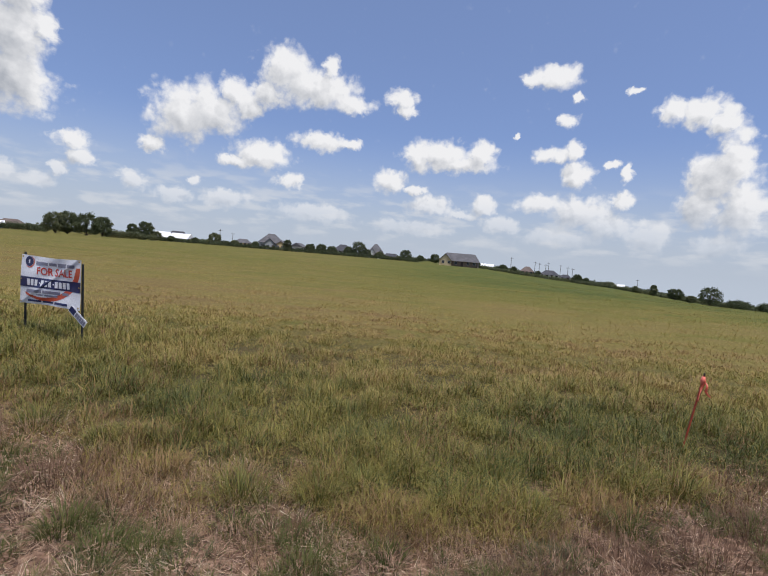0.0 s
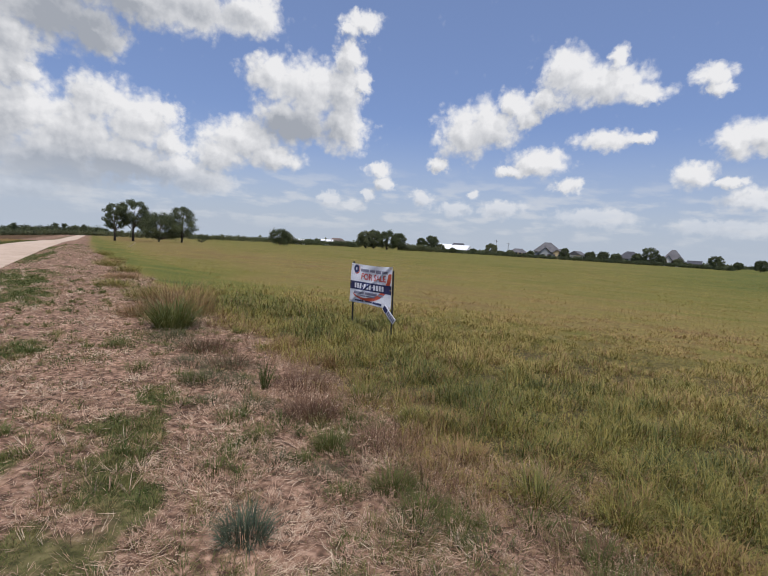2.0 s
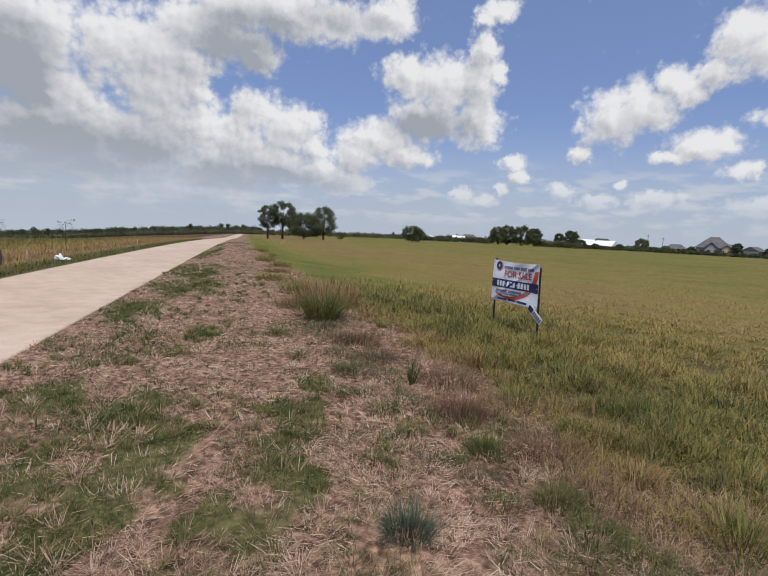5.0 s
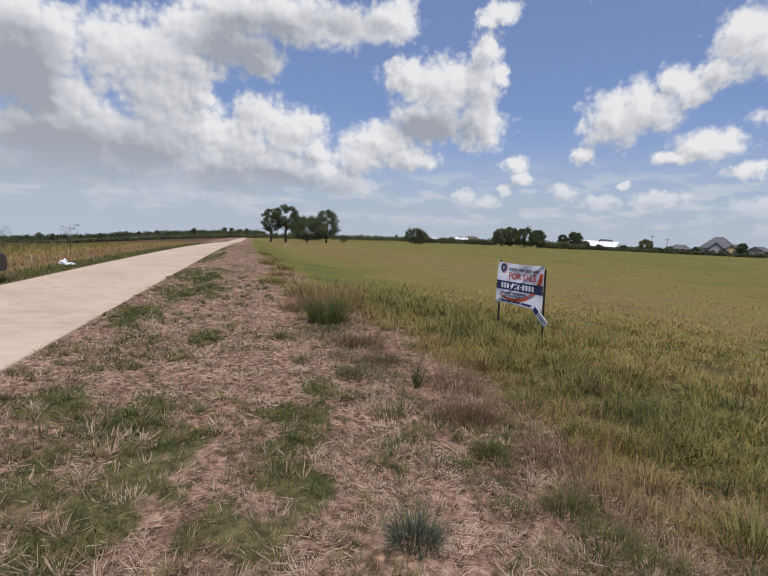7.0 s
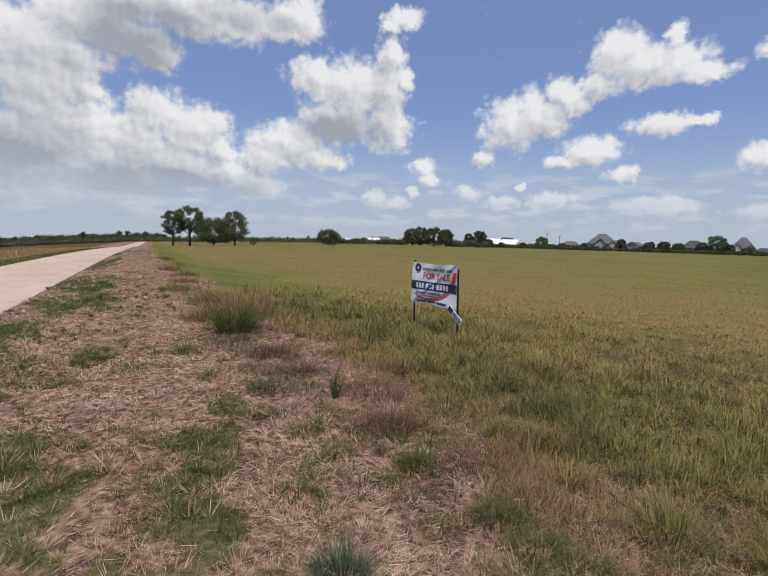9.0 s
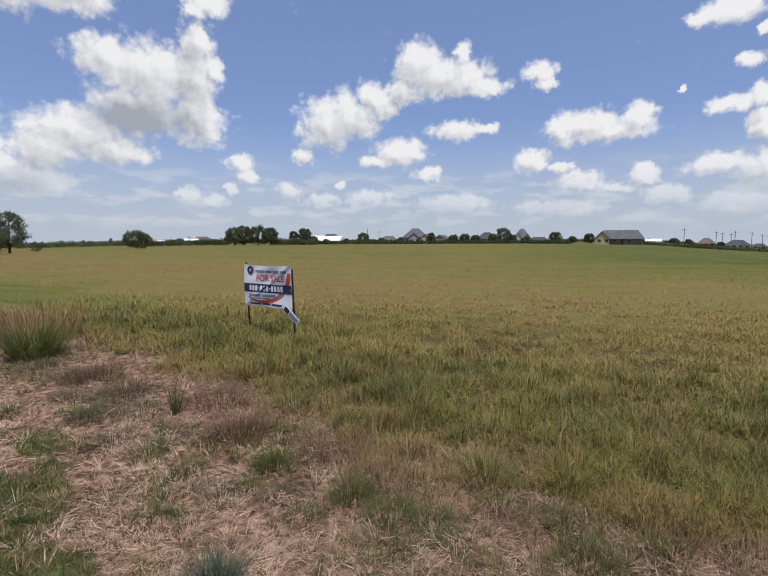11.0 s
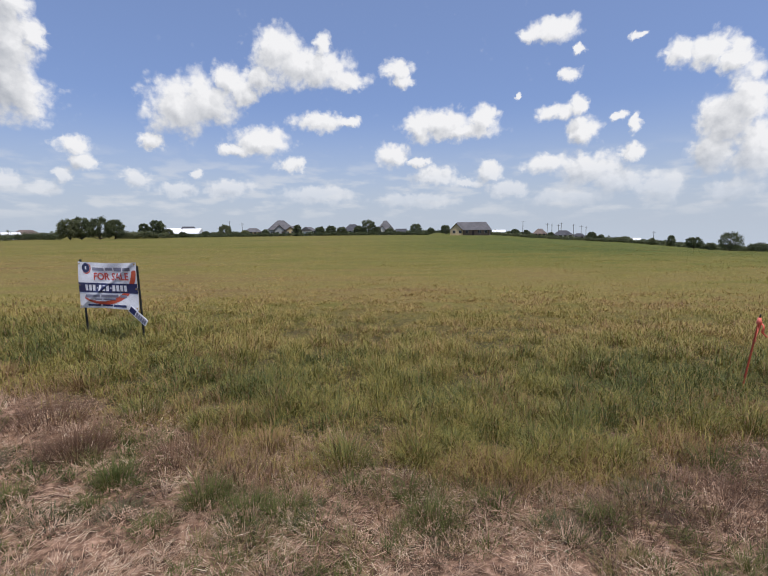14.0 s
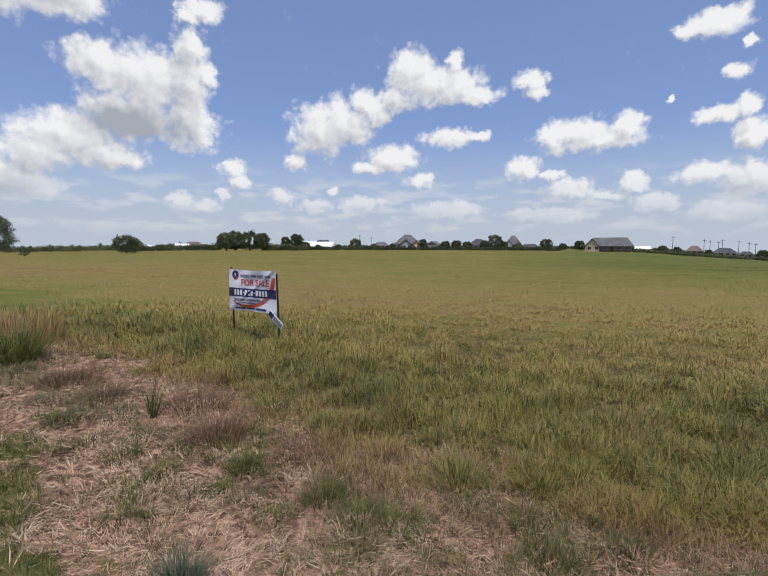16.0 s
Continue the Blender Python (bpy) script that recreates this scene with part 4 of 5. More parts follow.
blue_mat = leafy("blue_green_grass", ((0.0, (0.16, 0.15, 0.09)), (0.5, (0.10, 0.125, 0.075)), (1.0, (0.060, 0.085, 0.055))))
russet_mat = leafy("russet_weed", ((0.0, (0.085, 0.052, 0.034)), (0.5, (0.175, 0.102, 0.062)), (1.0, (0.30, 0.19, 0.12))))
tuft("grass_tuft", "tuft of blue-green bunch grass on dry ground", -1.99, 1.56, 420, 0.10, 0.24, 0.6, blue_mat, 0.0045)
for gx, gy, n, rad, hh in ((-2.38, 2.74, 320, 0.11, 0.20), (-1.66, 2.52, 320, 0.13, 0.20), (-2.92, 2.49, 200, 0.11, 0.14), (-2.37, 2.43, 180, 0.11, 0.12), (-1.85, 2.22, 200, 0.11, 0.14),
                           (-1.37, 2.38, 240, 0.12, 0.16), (-1.12, 2.40, 220, 0.11, 0.15), (-0.27, 2.33, 300, 0.13, 0.18), (-0.77, 2.66, 190, 0.11, 0.14), (-0.38, 2.62, 200, 0.11, 0.15),
                           (0.14, 2.5, 200, 0.11, 0.14), (-2.74, 1.96, 180, 0.11, 0.12), (-3.4, 2.6, 190, 0.12, 0.15), (-0.75, 1.85, 160, 0.10, 0.11), (-4.6, 3.05, 200, 0.14, 0.18),
                           (-1.5, 1.85, 150, 0.10, 0.11), (0.7, 2.3, 190, 0.11, 0.13), (1.75, 3.0, 260, 0.14, 0.2), (-5.4, 2.9, 200, 0.15, 0.16), (-6.6, 3.3, 220, 0.16, 0.2)):
    tuft("grass_tuft", "green tuft of grass among dead straw", gx, gy, n, rad, hh, 0.62, turf_mat, 0.004)
for gx, gy, n, rad, hh in ((-2.92, 3.15, 800, 0.20, 0.28), (-4.75, 3.75, 500, 0.28, 0.28), (-5.6, 4.0, 600, 0.3, 0.36), (-3.6, 3.75, 600, 0.3, 0.30), (-2.1, 3.0, 420, 0.2, 0.20), (-1.55, 2.75, 320, 0.2, 0.18), (-0.4, 2.55, 320, 0.25, 0.16), (1.5, 2.5, 520, 0.3, 0.2), (0.95, 2.35, 420, 0.28, 0.16), (2.1, 2.7, 520, 0.32, 0.22), (2.7, 3.0, 520, 0.32, 0.22), (2.0, 2.2, 420, 0.3, 0.16), (2.9, 2.4, 420, 0.3, 0.18)):
    tuft("dead_weed", "dead russet weed of fine stems at the field edge", gx, gy, n, rad, hh, 0.5, russet_mat, 0.003, 0.5, 0.4, "weed")
olive_weed_mat = leafy("dusty_weed", ((0.0, (0.20, 0.14, 0.09)), (0.5, (0.125, 0.120, 0.060)), (1.0, (0.075, 0.085, 0.040))))
for gx, gy, n, rad, hh in ((-4.5, 3.15, 420, 0.22, 0.20), (-4.7, 3.6, 460, 0.26, 0.24), (-4.15, 3.3, 360, 0.2, 0.18), (-5.2, 3.45, 420, 0.25, 0.20), (-5.9, 3.95, 460, 0.28, 0.24), (-6.6, 4.1, 460, 0.28, 0.26), (-3.5, 2.95, 300, 0.18, 0.15), (-3.9, 2.75, 280, 0.18, 0.14),
                           (-2.1, 2.35, 260, 0.16, 0.13), (-2.5, 2.3, 220, 0.15, 0.12), (-1.3, 2.15, 240, 0.16, 0.12), (-0.9, 2.3, 260, 0.16, 0.13), (-0.35, 2.05, 220, 0.15, 0.11), (0.45, 2.2, 260, 0.17, 0.13), (1.1, 2.6, 280, 0.18, 0.15)):
    tuft("low_weed", "low dusty olive weed on the dry verge", gx, gy, n, rad, hh, 0.6, olive_weed_mat, 0.0045, 0.75, 0.7, "weed")
tuft("spike_weed", "narrow dark upright weed at the field edge", -3.82, 3.38, 60, 0.035, 0.40, 0.85, turf_mat, 0.006, 0.12, 0.2, "weed")
tuft("grass_clump", "large arching clump of coarse green grass", -7.35, 4.6, 700, 0.26, 0.80, 0.6, turf_mat, 0.009, 0.55, 0.9, "grass clump")
tuft("dead_clump", "tall clump of dead straw stems behind the green clump", -8.6, 5.5, 700, 0.65, 0.85, 0.14, grass_mat, 0.006, 0.35, 0.5, "grass clump")
for k in range(9):
    u = 2.0 + k * 2.6
    q = ROAD_P + ROAD_D * u + ROAD_N * (3.55 + 0.35 * math.sin(k * 2.1))
    tuft("weed_clump", "rank dusty weed clump along the field edge", float(q[0]), float(q[1]), 620, 0.5, 0.42 + 0.10 * math.sin(k * 1.7), 0.75 if k % 3 else 0.12, grass_mat, 0.006, 0.6, 0.8, "weed")


# clumps that stand out along the edge of the tall grass
edge = [(-3.9, 4.55), (-2.75, 3.95), (-2.1, 3.6), (-1.5, 3.25), (-0.9, 3.05), (-0.35, 2.95), (0.2, 2.95), (0.65, 3.0), (1.1, 3.05), (1.55, 3.2), (2.0, 3.45), (2.5, 3.7), (-1.75, 3.7), (0.0, 3.3), (0.9, 3.45), (-5.2, 5.0), (-6.3, 5.2)]
for k, (gx, gy) in enumerate(edge):
    tuft("grass_tuft", "leafy green clump at the edge of the tall grass" if k % 3 else "straw-tipped clump at the edge of the tall grass", gx + 0.08 * math.sin(k * 5.1), gy + 0.08 * math.cos(k * 3.7),
         300, 0.14 + 0.04 * math.sin(k * 2.3), 0.27 + 0.06 * math.sin(k * 1.9), 0.84 if k % 3 else 0.16, grass_mat, 0.004, 0.55, 0.9)


def build_litter():
    bm = bmesh.new()
    bmesh.ops.create_icosphere(bm, subdivisions=4, radius=1.0)
    for v in bm.verts:
        c = v.co.copy()
        k = 1 + 0.35 * noise.noise(c * 2.1) + 0.16 * noise.noise(c * 5.7)
        v.co = Vector((c.x * 0.24 * k, c.y * 0.15 * k, (c.z * 0.10 + 0.08) * k * (1.3 if c.x < -0.2 else 0.6)))
    ob = part("plastic_bag", bm, weathered("white_plastic", (0.72, 0.72, 0.72), (0.86, 0.86, 0.86), 6, 0.4), None, "", True)
    x, y = -21.0, 2.35
    ob.matrix_world = pose(x, y, float(ground_z(x, y)) + 0.02, 0, 0, 65)
    return tagged(ob, "crumpled white plastic bag on the grass beyond the road", "bag")


build_litter()
for sx, sy, h in ((-21.5, 1.35, 0.36), (-36.2, 8.5, 0.42)):
    ob = part("marker_stake", box((-0.03, -0.015, -0.1), (0.03, 0.015, h), 0.004), pale_wood)
    ob.matrix_world = pose(sx, sy, float(ground_z(sx, sy)), 2, 3, 40)
    tagged(ob, "short pale wooden marker stake in dry grass", "stake", "marker stakes")
ob = part("marker_stake", box((-0.03, -0.02, -0.35), (0.03, 0.02, 0.35), 0.004), pale_wood)
ob.matrix_world = pose(-44.5, 24.4, float(ground_z(-44.5, 24.4)) + 0.28, 0, 55, 30)
tagged(ob, "pale wooden stake fallen over in the field", "stake", "marker stakes")

# ---------------------------------------------------------------- trees
def leaf_cloud(centres, radii, count, size, seed, squash=0.8, shell=0.55):
    """Arrays of small bent leaves clumped round centres; tone is higher on some clumps than on others."""
    g = np.random.default_rng(seed)
    centres, radii = np.asarray(centres, float), np.asarray(radii, float)
    pick = g.choice(len(centres), count, p=radii ** 2 / (radii ** 2).sum())
    d = g.normal(size=(count, 3)); d /= np.linalg.norm(d, axis=1)[:, None]
    q = radii[pick] * (shell + (1 - shell) * g.random(count)) * g.uniform(0.75, 1.12, count)
    c = centres[pick] + d * q[:, None] * np.array((1, 1, squash))
    a = g.normal(size=(count, 3)); a /= np.linalg.norm(a, axis=1)[:, None]
    b = np.cross(a, g.normal(size=(count, 3))); b /= np.linalg.norm(b, axis=1)[:, None]
    s = (size * g.uniform(0.6, 1.4, count))[:, None]
    v = np.stack([c - a * s, c + b * s * 0.5, c + a * s, c - b * s * 0.5], 1).reshape(-1, 3)
    tone = np.clip(g.normal(0.5, 0.2, count) + g.normal(0, 0.16, len(centres))[pick], 0, 1)
    return v, np.arange(count * 4).reshape(-1, 4), np.zeros((0, 3), int), np.repeat(tone, 4)


def tree(az, dist, height, width, seed, stem=0.35, leaves=1500, mat=None, label="dark green leafy tree at the field edge", name="tree", gaps=0.0, squash=0.8, group="trees"):
    """A tree: tapered trunk with limbs, and a crown of clumps with gaps between them."""
    g = np.random.default_rng(seed)
    x, y, z = spot(az, dist)
    t = new(name)
    crown_h = height * (1 - stem)
    n = 46
    centres, radii = [], []
    for k in range(n):
        a, h = k * 2.4 + g.uniform(-0.4, 0.4), (k + 0.5) / n
        reach = width / 2 * math.sqrt(max(0.05, 1 - (2 * h - 0.9) ** 2 / 1.35)) * g.uniform(0.55, 1.0)
        centres.append((math.cos(a) * reach, math.sin(a) * reach, height * stem + crown_h * (0.12 + 0.78 * h)))
        radii.append(width * g.uniform(0.11, 0.19) * (1 - gaps * 0.12))
    bm = tube([(0, 0, -0.3), (0.05, 0, height * stem * 0.6), (g.uniform(-0.3, 0.3), g.uniform(-0.3, 0.3), height * 0.72)],
              [height * 0.032, height * 0.025, height * 0.008], 8)
    for c in centres[::4]:
        root = Vector((0, 0, height * stem * g.uniform(0.75, 1.2)))
        tip = Vector(c)
        tube([root, root.lerp(tip, 0.55) + Vector((0, 0, -0.04 * height)), tip], [height * 0.012, height * 0.008, height * 0.003], 6, bm)
    part("trunk", bm, bark_mat, t, "brown trunk with limbs", True)
    data = leaf_cloud(centres, radii, leaves, max(0.10, dist * 0.0010), seed + 1, squash, 0.15 + 0.2 * gaps)
    crown = new("crown", arrays_mesh("crown", data[0], data[1], data[2], mat or leaf_mat, (("tone", data[3]),), False))
    crown.parent = t
    t.matrix_world = pose(x, y, z, 0, 0, g.uniform(0, 360))
    return tagged(t, label, "tree", group)


def shrub(az, dist, height, width, seed, mat=None, leaves=500, label="dense green shrub at the field edge", name="shrub"):
    return tree(az, dist, height, width, seed, 0.08, leaves, mat, label, name, 0.0, 0.9, "shrubs")


# the group beside the road
tree(62.7, 118, 8.4, 5.4, 11, 0.26, 7500, None, "tall airy tree with a rounded crown beside the road", gaps=1.0, group="roadside trees")
tree(61.0, 118, 9.2, 6.8, 12, 0.32, 12000, None, "tall tree with an open rounded crown beside the road", gaps=0.8, group="roadside trees")
tree(58.5, 116, 6.3, 9.0, 13, 0.10, 24000, None, "low spreading dark tree beside the road", group="roadside trees")
tree(56.2, 118, 8.6, 7.2, 14, 0.14, 10000, None, "tall ragged tree with gaps in its crown beside the road", gaps=0.9, group="roadside trees")
shrub(54.1, 117, 2.0, 2.0, 15)
# trees and shrubs along the far edge of the field: azimuth, distance, height, width
shrub(45.4, 125, 4.4, 5.6, 21, None, 7000)
shrub(44.6, 127, 3.9, 3.6, 22, olive_mat, 3500)
for k, (az, dist, h, w, m) in enumerate(((35.2, 170, 6.6, 7.0, olive_mat), (34.2, 172, 7.2, 6.0, leaf_mat), (32.6, 170, 7.0, 8.0, leaf_mat), (31.2, 172, 6.4, 5.5, leaf_mat),
                                         (27.2, 185, 6.6, 5.6, leaf_mat), (28.5, 190, 5.6, 3.6, leaf_mat))):
    tree(az, dist, h, w, 30 + k, 0.03, 10000, m, "full dark tree at the edge of the field")
for k, (az, dist, h, w, m) in enumerate(((20.1, 240, 5.6, 6.0, olive_mat), (11.9, 205, 5.0, 3.6, leaf_mat), (9.2, 225, 4.2, 4.5, leaf_mat), (7.9, 225, 4.6, 5.0, leaf_mat), (6.6, 225, 4.0, 4.5, leaf_mat),
                                         (3.4, 206, 6.9, 6.6, leaf_mat), (4.6, 207, 4.4, 4.0, leaf_mat), (2.4, 206, 4.0, 3.4, leaf_mat), (0.8, 206, 3.0, 3.4, olive_mat), (-2.4, 215, 5.2, 5.2, leaf_mat), (-4.2, 240, 3.4, 3.4, leaf_mat),
                                         (-5.9, 225, 4.6, 4.6, leaf_mat), (-14.0, 225, 3.2, 3.8, leaf_mat), (-15.3, 215, 3.2, 2.6, leaf_mat), (-18.0, 220, 2.9, 2.4, leaf_mat), (-22.3, 215, 3.8, 3.8, leaf_mat), (-23.2, 215, 2.8, 3.0, leaf_mat),
                                         (-25.6, 230, 2.4, 5.0, olive_mat), (-28.2, 200, 2.6, 2.4, olive_mat), (-29.9, 190, 4.2, 2.4, olive_mat), (-31.9, 180, 3.9, 4.6, leaf_mat), (-33.3, 180, 2.4, 3.0, olive_mat), (-34.9, 165, 5.9, 6.2, leaf_mat),
                                         (-37.2, 170, 2.8, 6, leaf_mat), (-39.5, 170, 2.8, 6, leaf_mat), (26.1, 186, 3.4, 3.4, olive_mat), (24.6, 200, 2.2, 2.6, leaf_mat), (22.2, 205, 2.4, 3.0, leaf_mat), (15.6, 212, 3.0, 3.0, leaf_mat), (17.9, 214, 2.8, 3.4, olive_mat))):
    tree(az, dist, h, w, 60 + k, 0.08, 3800, m, "small rounded tree near the far houses" if az > -21 else "dark round tree at the far field edge")


def hedge(name, az0, az1, dist, height, seed, mat, label, count, depth=14.0):
    """A belt of brush, uneven along its top, too far to tell one bush from the next."""
    g = np.random.default_rng(seed)
    n = max(6, int(abs(az1 - az0) / 180 * math.pi * dist / (height * (0.22 if height > 6 else 0.35))))
    centres, radii = [], []
    for k in range(n):
        az = az0 + (az1 - az0) * (k + g.uniform(0.1, 0.9)) / n
        x, y, z = spot(az, dist + g.uniform(-depth, depth) / 2)
        r = height * g.uniform(0.42, 0.56)
        centres.append((x, y, z + r * 0.75)); radii.append(r)
        if g.random() < 0.15:
            centres.append((x + g.uniform(-1, 1), y, z + height * g.uniform(0.55, 0.85))); radii.append(height * g.uniform(0.2, 0.32))
    data = leaf_cloud(centres, radii, int(count * 3.4), max(0.16, dist * 0.0012), seed + 1, 0.9, 0.2)
    me = arrays_mesh(name, data[0], data[1], data[2], mat, (("tone", data[3]),), False)
    return tagged(new(name, me), label, "trees", kind="stuff")


hedge("far_woods", 63.5, 100, 330, 6.6, 201, leaf_mat, "long belt of dark woods beyond the road", 34000, 30)
hedge("far_brush", 63, 100, 300, 3.6, 202, olive_mat, "low olive brush in front of the woods", 6000, 10)
hedge("hedgerow", 36, 63, 240, 3.4, 203, olive_mat, "low olive hedgerow along the far field edge", 6000)
hedge("hedgerow", 36, 44, 190, 3.0, 209, leaf_mat, "green hedgerow along the far field edge", 2500)
hedge("hedgerow", 26.3, 31, 182, 3.2, 204, olive_mat, "green hedgerow along the far field edge", 2500, 6)
hedge("hedgerow", -4, 26, 203, 1.9, 205, leaf_mat, "low olive brush in front of the far houses", 7000, 6)
hedge("hedgerow", -24, -11, 205, 1.8, 206, olive_mat, "low brush between the far houses", 3000)
hedge("hedgerow", -48, -24, 215, 2.1, 207, olive_mat, "olive brush along the far field edge", 6000)
hedge("far_woods", -50, 64, 420, 3.4, 208, leaf_mat, "distant dark tree belt behind the houses", 14000, 40)

# ---------------------------------------------------------------- far houses
roof_grey = weathered("grey_shingle", (0.075, 0.072, 0.075), (0.13, 0.125, 0.13), 0.6, 0.85)
roof_dark = weathered("dark_shingle", (0.035, 0.035, 0.042), (0.07, 0.07, 0.08), 0.6, 0.85)
roof_brown = weathered("brown_shingle", (0.09, 0.065, 0.055), (0.16, 0.12, 0.10), 0.6, 0.85)
roof_white = weathered("white_metal_roof", (0.72, 0.72, 0.72), (0.85, 0.85, 0.85), 0.6, 0.45)
wall_tan = weathered("tan_sheathing", (0.50, 0.37, 0.20), (0.62, 0.48, 0.28), 0.5, 0.85)
wall_brick = weathered("brick_wall", (0.26, 0.15, 0.11), (0.36, 0.22, 0.17), 0.5, 0.9)
wall_brown = weathered("brown_brick", (0.12, 0.085, 0.06), (0.20, 0.14, 0.10), 0.5, 0.9)
wall_white = weathered("white_siding", (0.66, 0.65, 0.62), (0.80, 0.79, 0.76), 0.5, 0.8)
wall_grey = weathered("grey_siding", (0.26, 0.27, 0.27), (0.36, 0.37, 0.37), 0.5, 0.8)
glass_far = weathered("dark_window_glass", (0.015, 0.018, 0.022), (0.035, 0.04, 0.05), 2, 0.1)
trim_grey = weathered("pale_trim", (0.35, 0.34, 0.32), (0.45, 0.44, 0.42), 2, 0.6)


def house(az, dist, width, depth, eave, ridge, wall_mat, roof_mat, label, hip=0.0, turn=0.0, gables=(), windows=4, name="house", door=True):
    """A house: walls, a roof with eaves (hip: how far its ends slope in), front gables, windows with frames, a door."""
    x, y, z = spot(az, dist)
    h = new(name)
    w2, d2, o = width / 2, depth / 2, 0.5
    bm = bmesh.new()
    add_box(bm, (-w2, -d2, -0.5), (w2, d2, eave))
    if not hip:
        for s in (-1, 1):
            tri = [bm.verts.new((s * q, p, zz)) for q in (w2, w2 - 0.2) for p, zz in ((-d2, eave), (d2, eave), (0, ridge - 0.1))]
            bm.faces.new(tri[:3]); bm.faces.new(tri[3:])
    part("wall", bm, wall_mat, h)
    bm = bmesh.new()
    e = [bm.verts.new(p) for p in ((-w2 - o, -d2 - o, eave - 0.1), (w2 + o, -d2 - o, eave - 0.1), (w2 + o, d2 + o, eave - 0.1), (-w2 - o, d2 + o, eave - 0.1))]
    r = [bm.verts.new((s * (w2 + o - hip), 0, ridge)) for s in (-1, 1)]
    bm.faces.new((e[0], e[1], r[1], r[0])); bm.faces.new((e[2], e[3], r[0], r[1])); bm.faces.new((e[3], e[0], r[0])); bm.faces.new((e[1], e[2], r[1]))
    bm.faces.new((e[3], e[2], e[1], e[0]))
    bmesh.ops.recalc_face_normals(bm, faces=bm.faces[:])
    roof = part("roof", bm, roof_mat, h)
    for gx, gw, gh, gmat in gables:
        bm = bmesh.new()
        f = -d2 - 1.6
        base = [bm.verts.new(p) for p in ((gx - gw / 2, f, -0.5), (gx + gw / 2, f, -0.5), (gx + gw / 2, f, eave), (gx, f, gh - 0.15), (gx - gw / 2, f, eave))]
        rear = [bm.verts.new((v.co.x, 0, v.co.z)) for v in base]
        bm.faces.new(base); bm.faces.new(rear[::-1])
        for k in range(5):
            bm.faces.new((base[k], base[(k + 1) % 5], rear[(k + 1) % 5], rear[k]))
        bmesh.ops.recalc_face_normals(bm, faces=bm.faces[:])
        part("gable_wall", bm, gmat or wall_mat, h, "front gable")
        bm = bmesh.new()
        for s in (-1, 1):
            a = Vector((gx + s * (gw / 2 + 0.4), f - 0.4, eave - 0.3)); b = Vector((gx, f - 0.4, gh + 0.05))
            q = [a, b, Vector((b.x, 0.2, b.z)), Vector((a.x, 0.2, a.z))]
            lo, hi = [bm.verts.new(p) for p in q], [bm.verts.new(p + Vector((0, 0, 0.18))) for p in q]
            bm.faces.new(lo); bm.faces.new(hi[::-1])
            for k in range(4):
                bm.faces.new((lo[k], lo[(k + 1) % 4], hi[(k + 1) % 4], hi[k]))
        bmesh.ops.recalc_face_normals(bm, faces=bm.faces[:])
        part("gable_roof", bm, roof_mat, h)
    for k in range(windows):
        wx = -w2 + width * (k + 0.5) / windows
        if any(abs(wx - gx) < gw / 2 + 0.5 for gx, gw, _, _ in gables):
            fy = -d2 - 1.6
        else:
            fy = -d2
        if door and k == windows // 2:
            part("door", box((wx - 0.5, fy - 0.06, -0.1), (wx + 0.5, fy - 0.005, 2.05), 0.01), dark_tip, h)
            continue
        fr = part("window", box((wx - 0.6, fy - 0.05, 0.9), (wx + 0.6, fy - 0.005, 2.1), 0.01), trim_grey, h, "pale window frame")
        for s in (-1, 1):
            part("pane", box((wx + s * 0.28 - 0.25, fy - 0.065, 0.98), (wx + s * 0.28 + 0.25, fy - 0.052, 2.02)), glass_far, fr)
    h.matrix_world = pose(x, y, z, 0, 0, az + turn)
    return tagged(h, label, "house", "far houses")


house(39.9, 215, 4.6, 6, 1.5, 2.7, wall_white, roof_white, "small white-roofed outbuilding at the far field edge", 0, 8, (), 0, "barn", False)
house(38.7, 225, 8, 7, 2.0, 3.6, wall_brick, roof_brown, "reddish brick house beside a white barn", 2.5, -8)
house(43.0, 200, 4.5, 5, 1.3, 2.3, wall_white, roof_white, "low white-roofed shed beyond the field", 0, 0, (), 0, "shed", False)
house(25.5, 230, 5.6, 7, 1.7, 4.0, wall_grey, roof_white, "white metal barn with a pitched roof", 0, 28, (), 0, "barn", False)
house(23.6, 228, 7.5, 7, 1.6, 3.8, wall_grey, roof_white, "long white metal barn with a pitched roof", 0, -24, (), 0, "barn", False)
house(24.0, 245, 8, 7, 2.8, 4.9, wall_grey, roof_dark, "dark-roofed house behind the white barns", 2.0)
house(17.0, 232, 7.5, 7, 2.0, 3.8, wall_tan, roof_grey, "low grey-roofed house among brush", 2.5)
house(13.8, 225, 11.0, 10, 3.0, 7.2, wall_grey, roof_grey, "large house with a steep grey hipped roof", 4.6, 6, ((-1.5, 4.0, 4.8, None), (3.4, 3.0, 4.0, wall_tan)), 5)
house(12.4, 228, 7.0, 8, 2.6, 4.6, wall_grey, roof_grey, "lower wing beside the steep grey house", 2.5, 0, (), 3)
house(10.6, 228, 5.2, 6, 2.4, 4.1, wall_white, roof_grey, "white house with a grey roof", 0, 65, (), 3)
house(5.3, 230, 9, 8, 2.2, 5.2, wall_grey, roof_dark, "dark-roofed house half hidden by a tree", 3.6)
